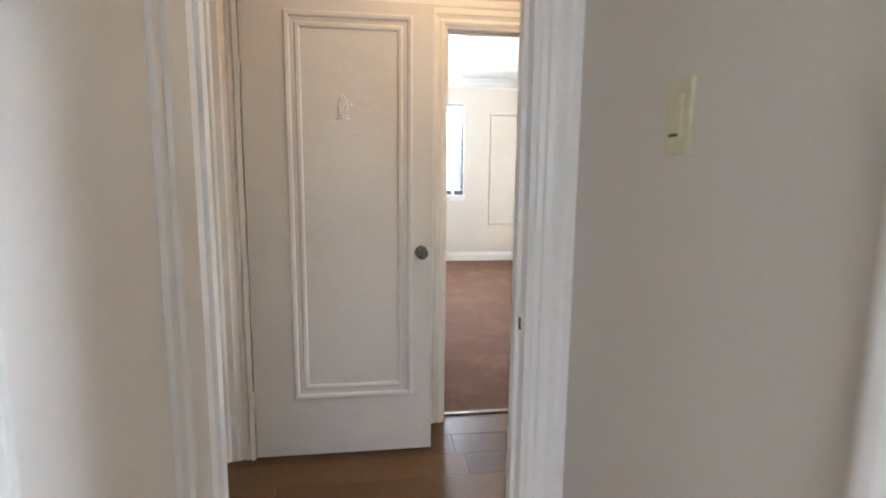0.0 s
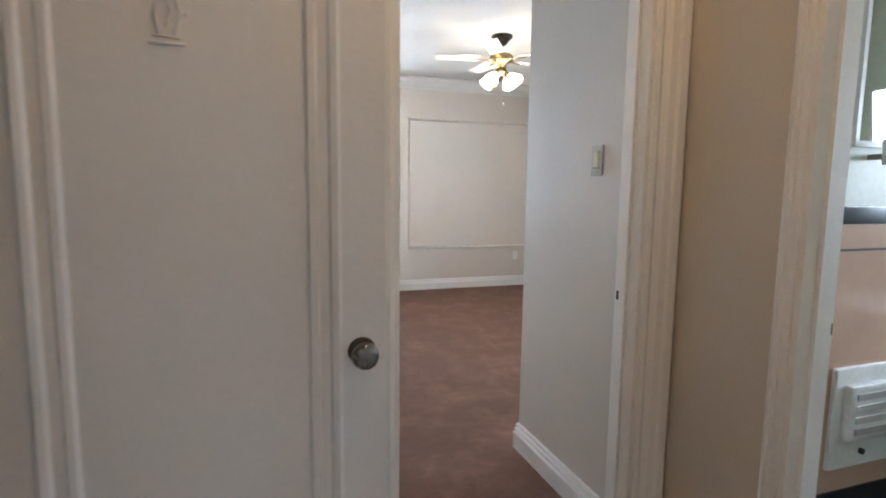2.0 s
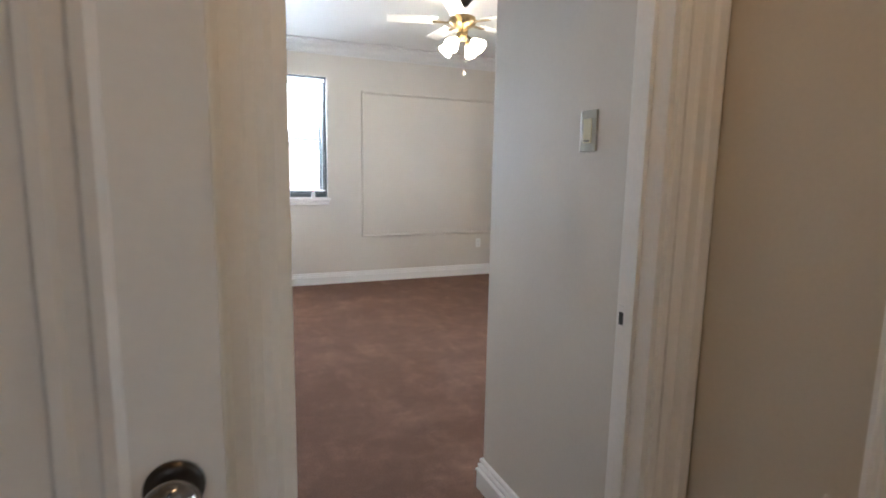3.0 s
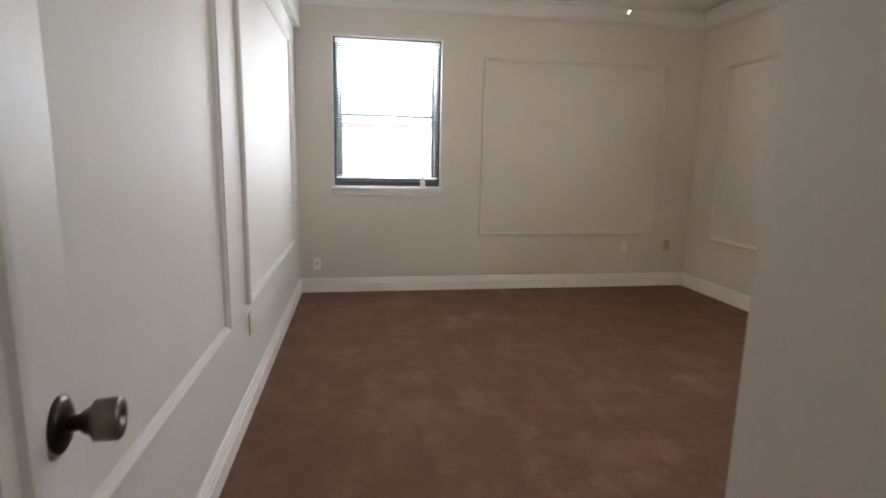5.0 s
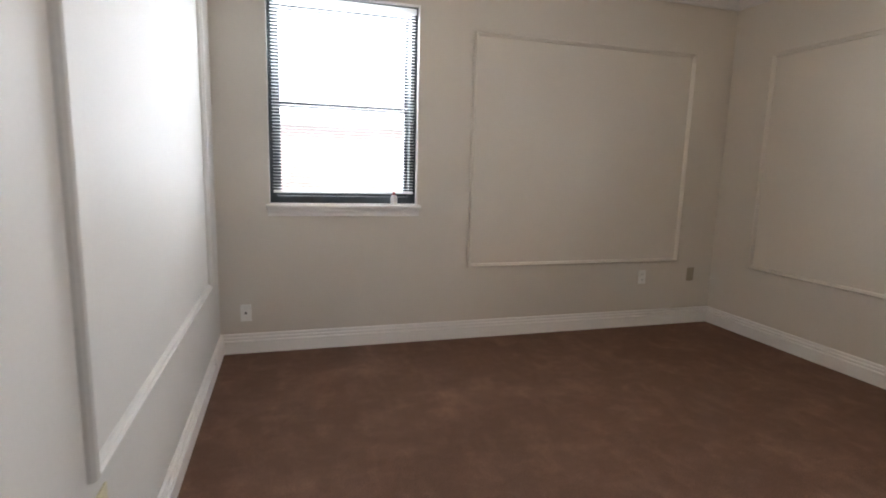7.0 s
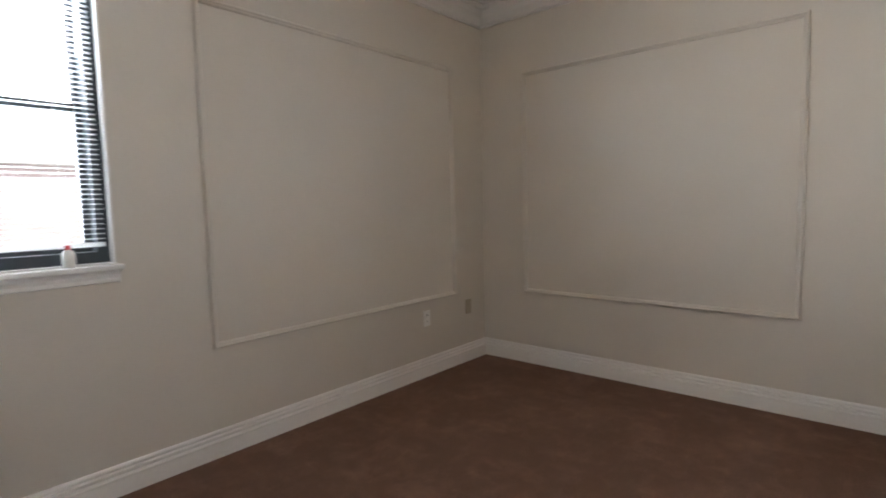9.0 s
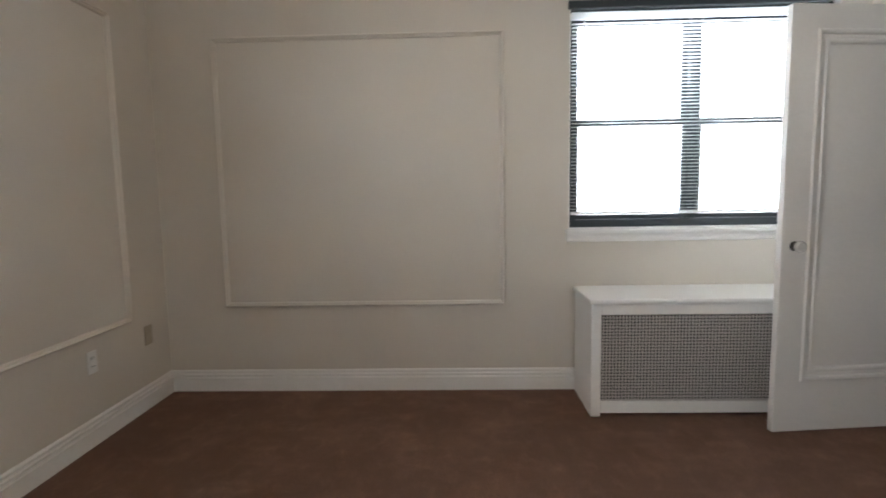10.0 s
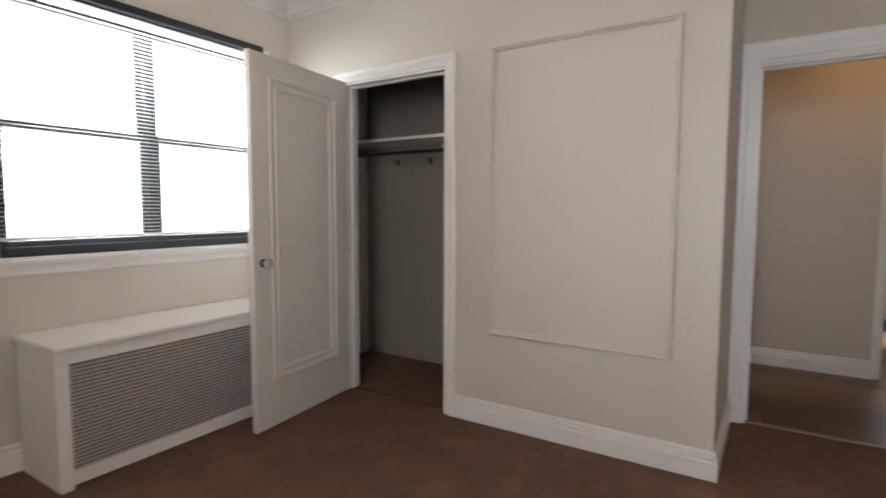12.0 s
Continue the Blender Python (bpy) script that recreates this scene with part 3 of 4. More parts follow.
# ---------------------------------------------------------------- windows and blinds
def sash_window(name, label, width, z0, z1, m, bays=1):
    """A dark painted sash window; origin at the left foot of the opening, x along it, y outwards."""
    root = thing(name, label, "window", kind="structure")
    h = z1 - z0
    part("window_frame", sweep([(0.006, 0), (0.052, 0), (0.052, -0.12), (0.006, -0.12)], rect(0, width, z0, z1), (0, 0.05, 0), (1, 0, 0), (0, 0, 1), closed=True), BLACKF, root)
    part("reveal", sweep([(0, 0.002), (0.006, 0.002), (0.006, -0.10), (0, -0.10)], rect(0, width, z0, z1), (0, 0.0, 0), (1, 0, 0), (0, 0, 1), closed=True), TRIM, root)
    bay = width / bays
    for i in range(bays):
        x0, x1 = i * bay + (0.045 if i == 0 else 0.024), (i + 1) * bay - (0.045 if i == bays - 1 else 0.024)
        mid = z0 + h * 0.49
        for lo, hi, y in ((z0 + 0.045, mid + 0.017, 0.115), (mid - 0.017, z1 - 0.045, 0.14)):
            sash = part("sash", sweep([(0, 0), (0.034, 0), (0.034, -0.024), (0, -0.024)], rect(x0, x1, lo, hi), (0, y, 0), (1, 0, 0), (0, 0, 1), closed=True), BLACKF, root)
            pane = part("pane", boxes((x0 + 0.033, x1 - 0.033, y + 0.010, y + 0.014, lo + 0.033, hi - 0.033)), GLASS, sash)
            pane.visible_shadow = False
    for i in range(1, bays):
        part("mullion", boxes((i * bay - 0.026, i * bay + 0.026, 0.10, 0.17, z0, z1), bevel=0.004), BLACKF, root)
    part("window_sill", boxes((-0.02, width + 0.02, -0.045, 0.10, z0 - 0.024, z0 - 0.001), bevel=0.006), TRIM, root)
    part("apron", sweep([(0, 0), (0, 0.012), (-0.02, 0.018), (-0.035, 0.012), (-0.05, 0.014), (-0.055, 0)], [(width + 0.01, z0 - 0.024), (-0.01, z0 - 0.024)][::-1], (0, 0, 0), (1, 0, 0), (0, 0, 1)), TRIM, root)
    root.matrix_world = m
    return root


def blind(label, width, z0, z1, m, drop=0.075, pitch=0.0205):
    """An aluminium venetian blind, slats level; x along, y outwards."""
    root = thing("venetian_blind", label, "blind", "window blinds")
    part("head_rail", boxes((0, width, -0.012, 0.022, z1 - 0.05, z1 - 0.012), bevel=0.003), BLIND, root)
    part("bottom_rail", boxes((0.004, width - 0.004, -0.011, 0.017, z0 + drop, z0 + drop + 0.018), bevel=0.004), BLIND, root)
    slat_bm = bmesh.new()
    ys = (-0.010, 0.003, 0.016)
    zs = (0.0, 0.0022, 0.0)
    rows = [[slat_bm.verts.new((x, y, z + d)) for y, z in zip(ys, zs)] for d in (0.0, 0.0009) for x in (0.004, width - 0.004)]
    for lo, hi in ((0, 1), (2, 3)):
        for i in (0, 1):
            slat_bm.faces.new((rows[lo][i], rows[hi][i], rows[hi][i + 1], rows[lo][i + 1]))
    slat = part("slat", slat_bm, BLIND, root)
    top = z1 - 0.062
    z = z0 + drop + 0.032
    first = True
    while z < top:
        ob = slat if first else new("slat", slat.data)
        ob.parent = root
        ob.location = (0, 0, z)
        first = False
        z += pitch
    for x in (width * 0.16, width * 0.5, width * 0.84):
        part("ladder_cord", boxes((x - 0.0008, x + 0.0008, -0.0115, -0.0105, z0 + drop, z1 - 0.04)), BLIND, root)
    part("tilt_wand", tube([(0.07, -0.018, z1 - 0.05), (0.075, -0.02, z1 - 0.60)], 0.004, 6), BLIND, root, "clear plastic tilt wand")
    part("pull_cord", tube([(width - 0.08, -0.016, z1 - 0.05), (width - 0.082, -0.018, z1 - 0.75)], 0.0015, 5), BLIND, root)
    root.matrix_world = m
    return root


NORTH_M = pose(W1[0], 0.0, 0.0)
EAST_M = pose(XE, W2[1], 0.0, 0, 0, -90)
sash_window("window_1", "black-framed sash window with a white sill", W1[1] - W1[0], W1[2], W1[3], NORTH_M)
sash_window("window_2", "black-framed double sash window with a white sill", W2[1] - W2[0], W2[2], W2[3], EAST_M, bays=2)
blind("white aluminium blind lowered over the black window", W1[1] - W1[0] - 0.05, W1[2], W1[3] - 0.012, NORTH_M @ pose(0.025, 0.022, 0))
blind("wide white aluminium blind lowered over the double window", W2[1] - W2[0] - 0.03, W2[2], W2[3] - 0.03, EAST_M @ pose(0.015, 0.022, 0), drop=0.085)
solid("curtain_rail", boxes((XE - 0.028, XE + 0.02, -3.99, W2[1] + 0.01, W2[3] - 0.03, W2[3] + 0.012), bevel=0.004), BLACKF, "black metal rail above the double window", "rail", "structure")


def spray_bottle():
    root = thing("spray_bottle", "small white bottle with a red cap on the window sill", "bottle", at=(W1[1] - 0.17, -0.012, W1[2]))
    part("bottle", turned([(0.022, 0), (0.024, 0.004), (0.024, 0.05), (0.018, 0.065), (0.009, 0.072)], steps=16), WHITEP, root)
    part("cap", turned([(0.010, 0.071), (0.010, 0.088), (0.007, 0.09)], steps=12), material("red_plastic", (0.45, 0.04, 0.04), 0.4), root, "red cap")


spray_bottle()


# ---------------------------------------------------------------- radiator cover
def radiator_cover():
    x0, x1, y0, y1, top = 3.515, XE - 0.02, -4.12, -2.555, 0.652
    root = thing("radiator_cover", "white metal radiator cover with a perforated front", "radiator cover", at=(0, 0, 0))
    part("top", boxes((x0 - 0.012, XE - 0.002, y0, y1 + 0.012, top - 0.028, top), bevel=0.010), TRIM, root)
    part("side_panel", boxes((x0 + 0.03, x1, y1 - 0.022, y1, 0.0, top - 0.028), bevel=0.004), TRIM, root)
    part("side_panel", boxes((x0 + 0.03, x1, y0, y0 + 0.022, 0.0, top - 0.028), bevel=0.004), TRIM, root)
    for ya, yb in ((y1 - 0.055, y1 + 0.001), (y0, y0 + 0.055)):
        part("corner_post", boxes((x0, x0 + 0.045, ya, yb, 0.0, top - 0.028), bevel=0.010), TRIM, root)
    part("top_rail", boxes((x0 + 0.004, x0 + 0.022, y0 + 0.055, y1 - 0.055, top - 0.085, top - 0.028)), TRIM, root)
    part("bottom_rail", boxes((x0 + 0.004, x0 + 0.022, y0 + 0.055, y1 - 0.055, 0.022, 0.085)), TRIM, root)
    grille = bmesh.new()
    ya, yb, za, zb = y0 + 0.055, y1 - 0.055, 0.085, top - 0.085
    pitch = 0.0175
    rows, columns = int((zb - za) / pitch), int((yb - ya) / pitch)
    for k in range(rows + 1):
        z = za + pitch * (k + 0.5)
        box(grille, x0 + 0.012, x0 + 0.0135, ya, yb, z - 0.0028, min(z + 0.0028, zb))
    for i in range(columns + 1):
        y = ya + pitch * (i + 0.5)
        box(grille, x0 + 0.010, x0 + 0.0119, y - 0.0028, min(y + 0.0028, yb), za, zb)
    for i in range(columns):
        for k in range(rows):
            y, z = ya + pitch * (i + 0.5), za + pitch * (k + 0.5)
            ring = [(y + 0.0063 * math.cos(a), z + 0.0063 * math.sin(a)) for a in (radians(22.5 + 45 * q) for q in range(8))]
            front = [grille.verts.new((x0 + 0.0075, p, q)) for p, q in ring]
            back = [grille.verts.new((x0 + 0.0098, y + (p - y) * 1.12, z + (q - z) * 1.12)) for p, q in ring]
            grille.faces.new(front)
            for q in range(8):
                grille.faces.new((front[q], back[q], back[(q + 1) % 8], front[(q + 1) % 8]))
    part("grille", grille, GRILLE, root, "grey perforated metal grille")
    # added sheet, coloured dark to give the shade seen through the grille holes
    part("shade_sheet", boxes((x0 + 0.10, x0 + 0.11, ya, yb, 0.02, zb)), GRILLE_SHADE, root, "added dark sheet standing in for the shade behind the grille")
    return root


radiator_cover()


# ---------------------------------------------------------------- switches and outlets
def plate(name, label, category, m, mat, kind):
    """A wall plate facing -y at its origin."""
    root = thing(name, label, category)
    part("cover_plate", boxes((-0.035, 0.035, -0.006, 0, -0.057, 0.057), bevel=0.003), mat, root)
    if kind == "switch":
        part("rocker", boxes((-0.017, 0.017, -0.010, -0.005, -0.034, 0.034), bevel=0.002), IVORY, root)
        part("slot", boxes((-0.012, 0.012, -0.0108, -0.0095, -0.030, -0.025)), SLOT, root)
    elif kind == "outlet":
        for z in (-0.022, 0.022):
            part("socket", boxes((-0.016, 0.016, -0.0085, -0.005, z - 0.014, z + 0.014), bevel=0.003), mat, root)
            part("slot", boxes((-0.008, -0.005, -0.0092, -0.008, z - 0.004, z + 0.006)), SLOT, root)
            part("slot", boxes((0.005, 0.008, -0.0092, -0.008, z - 0.004, z + 0.006)), SLOT, root)
    elif kind == "jack":
        part("jack", boxes((-0.007, 0.007, -0.009, -0.005, -0.007, 0.007), bevel=0.002), SLOT, root)
    root.matrix_world = m
    return root


plate("wall_outlet", "white wall outlet above the baseboard", "outlet", pose(0.162, 0, 0.275), WHITEP, "jack")
plate("wall_outlet", "white double wall outlet above the baseboard", "outlet", pose(3.246, 0, 0.415), WHITEP, "outlet")
plate("wall_plate", "beige blank wall plate near the corner", "wall plate", pose(3.727, 0, 0.425), BEIGEP, "blank")
plate("wall_plate", "beige wall plate below the panel moulding", "wall plate", pose(0.0, -2.28, 0.43, 0, 0, 90), IVORY, "blank")
plate("light_switch", "dull metal switch plate with an ivory rocker by the door", "light switch", pose(XC, -4.805, 1.43, 0, 0, -90), PLATEM, "switch")
plate("light_switch", "ivory rocker light switch on the painted wall", "light switch", pose(XK, -7.05, 1.427, 0, 0, -90), IVORY, "switch")
plate("phone_jack", "small white jack on the baseboard", "jack", pose(0.018, -0.42, 0.09, 0, 0, 90) @ Matrix.Scale(0.6, 4), WHITEP, "jack")


# ---------------------------------------------------------------- ceiling fan
def ceiling_fan(x, y):
    root = thing("ceiling_fan", "white ceiling fan with a lit brass lamp cluster", "ceiling fan", at=(x, y, 0))
    part("canopy", turned([(0.095, H - 0.002), (0.098, H - 0.02), (0.07, H - 0.045), (0.04, H - 0.085), (0.02, H - 0.09)]), DARKMETAL, root, "dark bronze canopy")
    part("rod", turned([(0.012, H - 0.06), (0.012, H - 0.16)], steps=12), DARKMETAL, root)
    part("motor", turned([(0.03, H - 0.15), (0.10, H - 0.17), (0.115, H - 0.20), (0.10, H - 0.235), (0.05, H - 0.25), (0.045, H - 0.29)]), BRASS, root, "brass motor housing")
    for i in range(5):
        a = radians(72 * i + 20)
        bm = boxes((0.20, 0.60, -0.062, 0.062, -0.004, 0.004), bevel=0.003)
        bmesh.ops.rotate(bm, verts=bm.verts, matrix=Euler((radians(9), 0, 0)).to_matrix())
        bmesh.ops.transform(bm, verts=bm.verts, matrix=pose(0, 0, H - 0.20) @ Matrix.Rotation(a, 4, "Z"))
        blade = part("blade", bm, TRIM, root, "white fan blade")
        arm = boxes((0.10, 0.24, -0.018, 0.018, -0.003, 0.003))
        bmesh.ops.transform(arm, verts=arm.verts, matrix=pose(0, 0, H - 0.215) @ Matrix.Rotation(a, 4, "Z"))
        part("blade_arm", arm, BRASS, blade)
    part("lamp_hub", turned([(0.045, H - 0.29), (0.05, H - 0.31), (0.03, H - 0.345), (0.008, H - 0.355)]), BRASS, root)
    for i in range(4):
        a = radians(90 * i + 35)
        m = pose(0, 0, H - 0.315) @ Matrix.Rotation(a, 4, "Z") @ pose(0.045, 0, 0, 0, 130, 0)
        arm = part("lamp_arm", turned([(0.010, 0), (0.010, 0.05), (0.022, 0.055), (0.022, 0.075)], m, 12), BRASS, root)
        part("shade", turned([(0.024, 0.07), (0.034, 0.085), (0.045, 0.115), (0.055, 0.145), (0.060, 0.160), (0.056, 0.160), (0.030, 0.10)], m, 20), SHADE, arm, "lit frosted glass shade")
    part("pull_chain", tube([(0.03, 0, H - 0.34), (0.03, 0, 2.10)], 0.0012, 5), STEEL, root)
    part("chain_ball", turned([(0.004, 2.112), (0.010, 2.104), (0.010, 2.094), (0.003, 2.086)], pose(0.03, 0, 0), 12), WHITEP, root, "white pull-chain ball")


ceiling_fan(2.02, -2.05)
lamp("fan_bulb_light", "POINT", pose(2.02, -2.05, 2.17), 4.0, WARM, radius=0.09)


# ---------------------------------------------------------------- closet
def closet_fittings():
    shelf = thing("closet_shelf", "painted wooden closet shelf on a rail", "shelf", at=(0, 0, 0))
    part("board", boxes((XC + 0.112, XE - 0.002, YCB + 0.001, YCB + 0.33, 1.755, 1.777)), TRIM, shelf)
    # cleats take the same shade-darkened paint as the back wall
    part("cleat", boxes((XC + 0.112, XE - 0.002, YCB + 0.001, YCB + 0.02, 1.56, 1.68)), CLOSET_SHADED, shelf)
    part("cleat", boxes((XE - 0.022, XE - 0.002, YCB + 0.021, YCB + 0.33, 1.69, 1.755)), CLOSET_SHADED, shelf)
    solid("closet_rod", tube([(XC + 0.112, YCB + 0.27, 1.668), (XE - 0.03, YCB + 0.27, 1.668)], 0.014), DARKMETAL, "dark metal clothes rod below the shelf", "closet rod")
    for x in (2.95, 3.28, 3.6):
        hook = thing("coat_hook", "dark metal coat hook on the closet cleat", "hook", "coat hooks", at=(x, YCB + 0.02, 1.62))
        part("back_plate", boxes((-0.012, 0.012, 0, 0.004, -0.025, 0.025), bevel=0.002), DARKMETAL, hook)
        part("prong", tube([(0, 0.004, 0.01), (0, 0.035, 0.0), (0, 0.05, 0.025)], 0.004, 8), DARKMETAL, hook)


closet_fittings()
solid("closet_threshold", boxes((CLX0 + 0.016, CLX1 - 0.016, YS - 0.062, YS - 0.050, 0.0005, 0.003)), SUBFLOOR, "dark seam of carpet across the closet doorway", "threshold", "structure")
solid("door_threshold", boxes((DX0 + 0.016, DX1 - 0.016, YD0 - 0.045, YD0 - 0.015, -0.001, 0.008), bevel=0.003), material("threshold_wood", (0.28, 0.21, 0.15), 0.5), "worn wooden threshold strip between carpet and planks", "threshold", "structure")


# ---------------------------------------------------------------- hall lamp
hl = thing("hall_ceiling_light", "small warm ceiling light in the hall", "ceiling light", at=(0.4, -5.9, H))
part("base", turned([(0.09, -0.001), (0.09, -0.02), (0.07, -0.03)]), BRASS, hl)
part("globe", turned([(0.07, -0.028), (0.10, -0.05), (0.10, -0.09), (0.06, -0.125), (0.01, -0.135)]), GLOBE, hl, "lit opal glass globe")
lamp("hall_bulb_light", "POINT", pose(0.4, -5.9, H - 0.2), 2.5, (1.0, 0.66, 0.34), radius=0.07)


# ---------------------------------------------------------------- bathroom seen through its door
def tiles():
    solid("bath_tiling", boxes((XH + 0.121, XE - 0.001, -5.202, -5.19, 0.17, 1.207)), PINK, "pink glazed wall tiling", "wall tiling", "structure")
    solid("bath_black_border", boxes((XH + 0.121, XE - 0.001, -5.207, -5.19, 1.207, 1.272), bevel=0.003), BLACKT, "black glazed border tiles", "tile border", "structure")
    solid("bath_dark_line", boxes((XH + 0.121, XE - 0.001, -5.2045, -5.2025, 1.108, 1.117)), SLOT, "thin dark liner tiles", "tile border", "structure")
    solid("bath_black_base", boxes((XH + 0.121, XE - 0.001, -5.208, -5.19, 0.0, 0.17)), BLACKT, "black glazed base tiles", "tile border", "structure")


tiles()


def bath_heater():
    root = thing("wall_heater", "white metal wall heater with a louvred grille", "heater", at=(2.115, -5.203, 0.27))
    part("face", boxes((-0.17, 0.17, -0.02, 0, 0, 0.40), bevel=0.008), WHITEP, root)
    part("hood", boxes((-0.13, 0.13, -0.055, -0.018, 0.12, 0.34), bevel=0.015), WHITEP, root)
    for i in range(4):
        part("louvre", boxes((-0.10, 0.10, -0.060, -0.054, 0.15 + 0.045 * i, 0.175 + 0.045 * i)), GRILLE, root)
    part("dial", turned([(0.012, 0), (0.012, 0.012), (0.008, 0.014)], pose(0.0, -0.02, 0.06, 90, 0, 0), 14), SLOT, root, "black dial")


bath_heater()
mc = thing("medicine_cabinet", "mirrored medicine cabinet on the bathroom wall", "cabinet", at=(2.18, -5.19, 1.485))
part("frame", sweep([(0, 0), (0.02, 0), (0.02, 0.02), (0, 0.02)], rect(-0.24, 0.24, 0, 0.62), (0, 0, 0), (1, 0, 0), (0, 0, 1), closed=True), WHITEP, mc)
part("mirror", boxes((-0.221, 0.221, -0.012, -0.001, 0.019, 0.601)), MIRROR, mc)
hd = thing("cup_holder", "chrome and glass cup holder on the wall", "cup holder", at=(2.05, -5.19, 1.44))
part("bracket", boxes((-0.012, 0.012, -0.05, 0, 0.0, 0.02), bevel=0.003), STEEL, hd)
part("cup", turned([(0.026, 0), (0.032, 0.09), (0.030, 0.09), (0.024, 0.006)], pose(0, -0.075, -0.02)), WHITEP, hd)
bw = sash_window("window_3", "white bathroom window", 0.8, 1.2, 2.1, pose(XE, -5.55, 0, 0, 0, -90))
sk = thing("wash_basin", "white ceramic wash basin on the wall", "basin", at=(2.80, -5.208, 0.0))
part("bowl", turned([(0.05, 0.62), (0.14, 0.66), (0.22, 0.74), (0.245, 0.80), (0.225, 0.80), (0.15, 0.72), (0.02, 0.69)], pose(0, -0.25, 0)), WHITEP, sk)
part("pedestal", turned([(0.10, 0), (0.08, 0.1), (0.065, 0.4), (0.09, 0.64)], pose(0, -0.22, 0)), WHITEP, sk)


# ---------------------------------------------------------------- living room seen through the arch
def living_cabinet():
    y = -0.1
    cx = -3.41
    root = thing("display_cabinet", "white built-in cabinet with glazed door under an arched niche", "cabinet", at=(cx, y, 0))
    part("frame", sweep([(0, 0), (-0.10, 0), (-0.10, 0.03), (0, 0.03)], rect(-0.25, 0.25, 0.25, 1.34), (0, 0, 0), (1, 0, 0), (0, 0, 1), closed=True), TRIM, root)
    part("back", boxes((-0.30, 0.30, 0.204, 0.22, 0.2, 2.25)), NICHE, root)
    for z in (0.24, 0.6, 0.95, 1.34):
        part("shelf", boxes((-0.248, 0.248, 0.02, 0.2, z + 0.004, z + 0.019)), NICHE, root)
    part("ledge", boxes((-0.37, 0.37, -0.07, 0.19, 1.44, 1.475), bevel=0.006), TRIM, root)
    door = part("door", sweep([(0, 0), (0.04, 0), (0.04, 0.022), (0, 0.022)], rect(-0.25, 0.25, 0.25, 1.34), (0, 0.012, 0), (1, 0, 0), (0, 0, 1), closed=True), TRIM, root)
    part("glazing_bar", boxes((-0.012, 0.012, -0.012, 0.008, 0.29, 1.30)), TRIM, door)
    for z in (0.55, 0.68, 0.98):
        part("glazing_bar", boxes((-0.21, 0.21, -0.012, 0.008, z - 0.011, z + 0.011)), TRIM, door)
    for x in (-0.11, 0.11):
        pane = part("pane", boxes((x - 0.10, x + 0.10, -0.003, 0.0, 0.29, 1.30)), GLASS, door)
        pane.visible_shadow = False
    bm = boxes((-0.40, -0.25, -0.006, 0.0, 1.475, 2.30), (0.25, 0.40, -0.006, 0.0, 1.475, 2.30))
    half = [(0.25 - 0.25 * s, 1.85 + 0.33 * math.sin(math.acos(1 - s))) for s in (i / 12 for i in range(13))]
    curve = half + [(-x, z) for x, z in half[::-1][1:]]
    for yy in (-0.006, 0.0):
        low = [bm.verts.new((x, yy, z)) for x, z in curve]
        high = [bm.verts.new((x, yy, 2.30)) for x, z in curve]
        for i in range(len(curve) - 1):
            bm.faces.new((low[i], low[i + 1], high[i + 1], high[i]))
    part("niche_surround", bm, WALL, root)


living_cabinet()
sc = thing("wall_sconce", "brass wall sconce with a lit frosted shade", "wall lamp", at=(-3.137, -0.106, 2.19))
part("back_plate", turned([(0.05, 0), (0.05, 0.01), (0.03, 0.018)], pose(0, 0, 0, 90, 0, 0)), BRASS, sc)
part("arm", tube([(0, 0, 0), (0, -0.08, -0.06), (0, -0.12, -0.03), (0, -0.12, 0.04)], 0.009), BRASS, sc)
part("shade", turned([(0.03, 0.04), (0.085, 0.045), (0.097, 0.34), (0.092, 0.34), (0.078, 0.055)], pose(0, -0.12, 0)), SHADE, sc, "lit frosted glass shade")
lamp("sconce_bulb_light", "POINT", pose(-3.137, -0.226, 2.60), 1.4, WARM, radius=0.06)
sash_window("window_4", "living room window behind sheer curtains", 0.9, 0.9, 2.25, pose(-2.65, -0.1, 0))


def curtain():
    root = thing("sheer_curtain", "white sheer curtain hanging on a rod", "curtain", at=(-2.2, -0.19, 0))
    bm = bmesh.new()
    rows = []
    for d in (0.0, 0.004):
        rows.append([[bm.verts.new((-0.6 + 0.30 * i / 40, 0.018 * math.sin(i * 0.9) + d, z)) for z in (0.15, 1.2, 2.30)] for i in range(41)])
    for row in rows:
        for i in range(40):
            for k in (0, 1):
                bm.faces.new((row[i][k], row[i + 1][k], row[i + 1][k + 1], row[i][k + 1]))
    part("panel", bm, SHEER, root)
    part("rod", tube([(-0.75, 0.02, 2.32), (0.6, 0.02, 2.32)], 0.010), BRASS, root)


curtain()

# ---------------------------------------------------------------- outside
for px in (-14.0, 14.0):
    pole = thing("utility_pole", "tall wooden pole carrying an overhead cable", "pole", "poles outside", at=(px, 6.0, -3.2))
    part("shaft", turned([(0.13, 0), (0.10, 7.0), (0.09, 7.1)], steps=12), BARK, pole)
    part("cross_arm", boxes((-0.06, 0.06, -0.7, 0.7, 6.55, 6.67), bevel=0.01), BARK, pole)
solid("power_line", tube([(-14 + i, 6.0, 3.17 + 0.0016 * (i - 14) ** 2) for i in range(29)], 0.011, 6), SLOT, "thin black overhead cable between two poles", "cable")
solid("ground", boxes((-600, 600, 0.4, 600, -3.3, -3.2), (4.3, 600, -600, 0.4, -3.3, -3.2), (-600, 4.3, -600, -10, -3.3, -3.2), (-600, -4.2, -10, 0.4, -3.3, -3.2)), EARTH, "pale concrete ground outside", "ground", "structure")


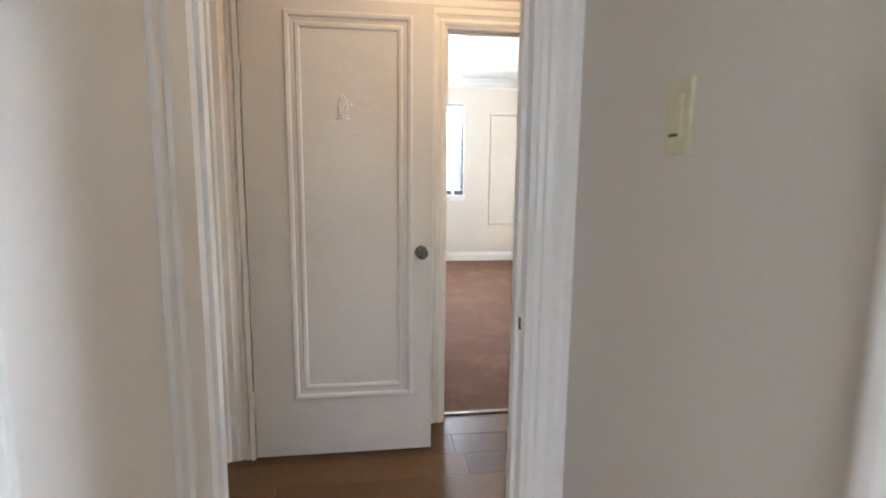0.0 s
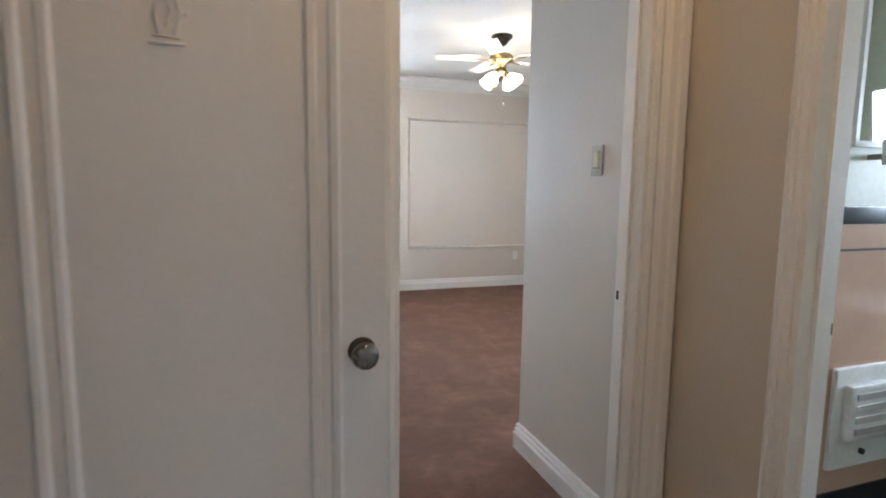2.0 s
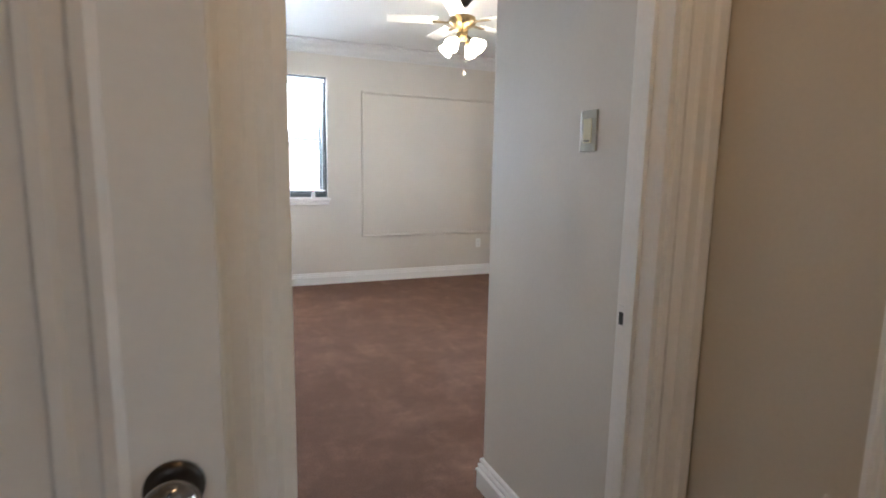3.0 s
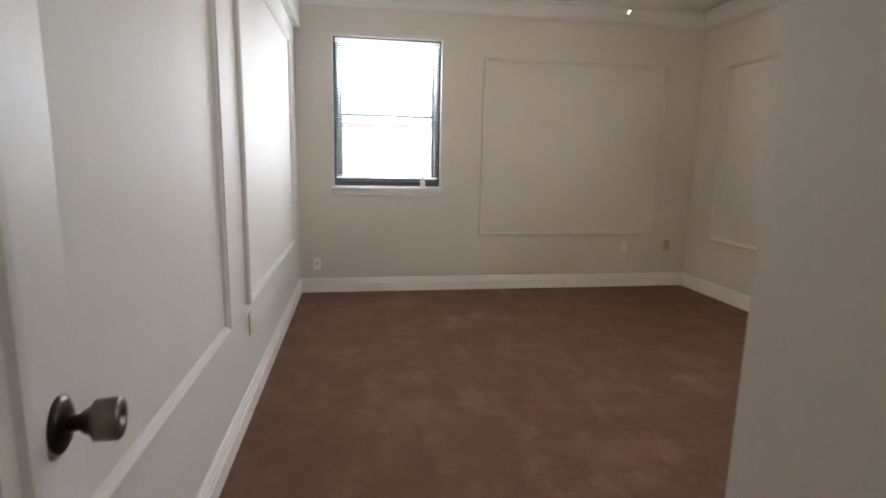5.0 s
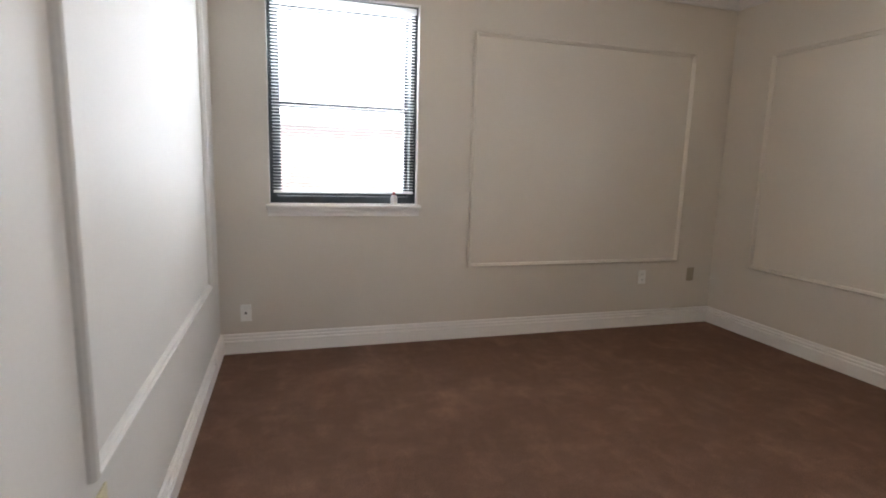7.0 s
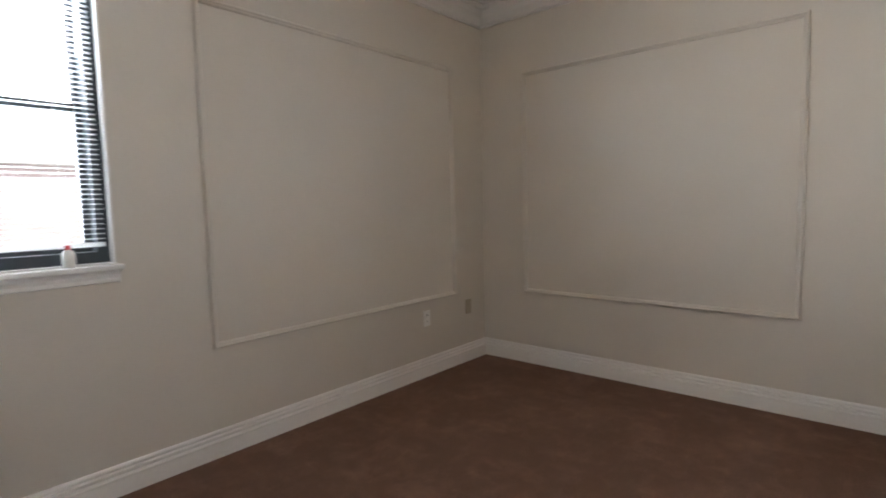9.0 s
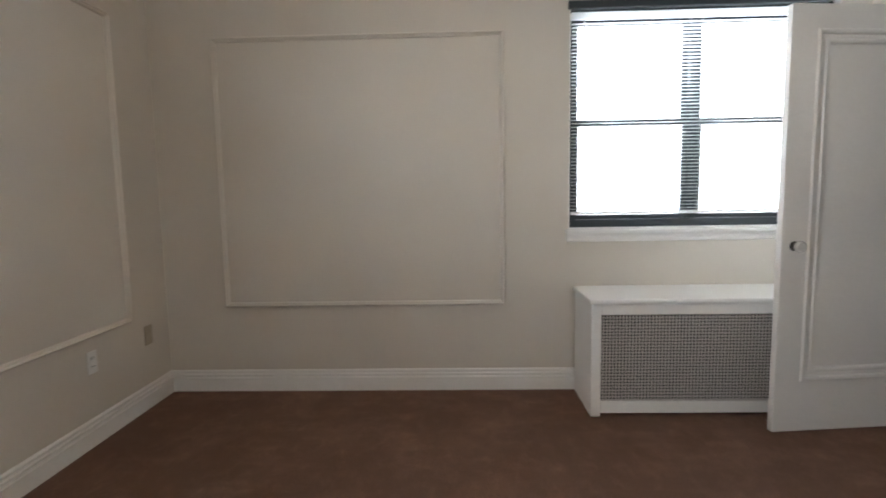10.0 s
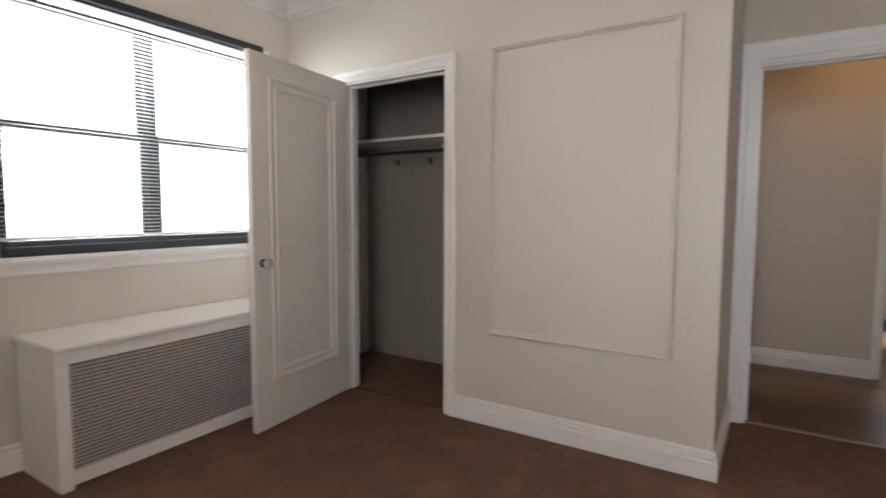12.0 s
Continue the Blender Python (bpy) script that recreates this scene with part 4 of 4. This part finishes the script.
HAZE = glow("hazy_white_sky", (0.93, 0.97, 1.0), 3.4)
solid("backdrop", boxes((-90, 90, 70, 70.5, -3.2, 80)), HAZE, "bright hazy white sky in the distance", "sky", "structure")
solid("backdrop", boxes((80, 80.5, -90, 69, -3.2, 80)), HAZE, "bright hazy white sky in the distance", "sky", "structure")


def brick_house(x0, x1, y0, y1, z1, mat, label):
    root = thing("apartment_building", label, "building", "buildings outside", at=((x0 + x1) / 2, (y0 + y1) / 2, -3.2))
    cx, cy = (x0 + x1) / 2, (y0 + y1) / 2
    part("wall", boxes((x0 - cx, x1 - cx, y0 - cy, y1 - cy, 0, z1 + 3.2)), mat, root)
    part("roof", boxes((x0 - cx - 0.2, x1 - cx + 0.2, y0 - cy - 0.2, y1 - cy + 0.2, z1 + 3.2, z1 + 3.45), bevel=0.04), PALE, root)
    for x in (x0 - cx + 1.2, x0 - cx + 3.0):
        part("roof_vent", boxes((x, x + 0.35, 0.2, 0.6, z1 + 3.45, z1 + 3.85), bevel=0.03), PALE, root)


brick_house(-4, 8, 9, 16, 2.1, BRICK, "low red brick building across the yard")


# ---------------------------------------------------------------- floor planks
def planks():
    """Vinyl planks running across, each a piece of its own on a dark bed."""
    bed = solid("floor_planks", boxes((1.19, 2.5, -9.38, -7.4, -0.1, 0.0), (-3.8, 1.19, -9.38, -5.12, -0.1, -0.006), (-3.8, -0.87, -5.12, -0.1, -0.1, -0.006)), SUBFLOOR, "brown wood-look plank floor", "floor", "structure")
    rng = random.Random(5)
    width, length = 0.18, 1.2
    sizes = {}
    count = 0
    y = -8.2
    while y < -0.15:
        x1_all = 1.19 if y < -5.13 else -0.87
        if y < -5.13 < y + width:
            x1_all = 1.19
        x = -3.8 - rng.random() * length
        while x < x1_all:
            a, b = max(x, -3.8), min(x + length, x1_all)
            w = min(width, (-5.12 if y < -5.13 else -0.1) - y)
            if b - a > 0.03 and w > 0.02:
                key = (round(b - a, 3), round(w, 3))
                if key not in sizes:
                    bm = boxes((0, key[0] - 0.0018, 0, key[1] - 0.0018, -0.006, 0.0))
                    ob = part("plank", bm, PLANK, bed)
                    sizes[key] = ob.data
                else:
                    ob = new("plank", sizes[key])
                    ob.parent = bed
                ob.location = (a, y, 0)
                count += 1
            x += length
        y += width
    return count


planks()
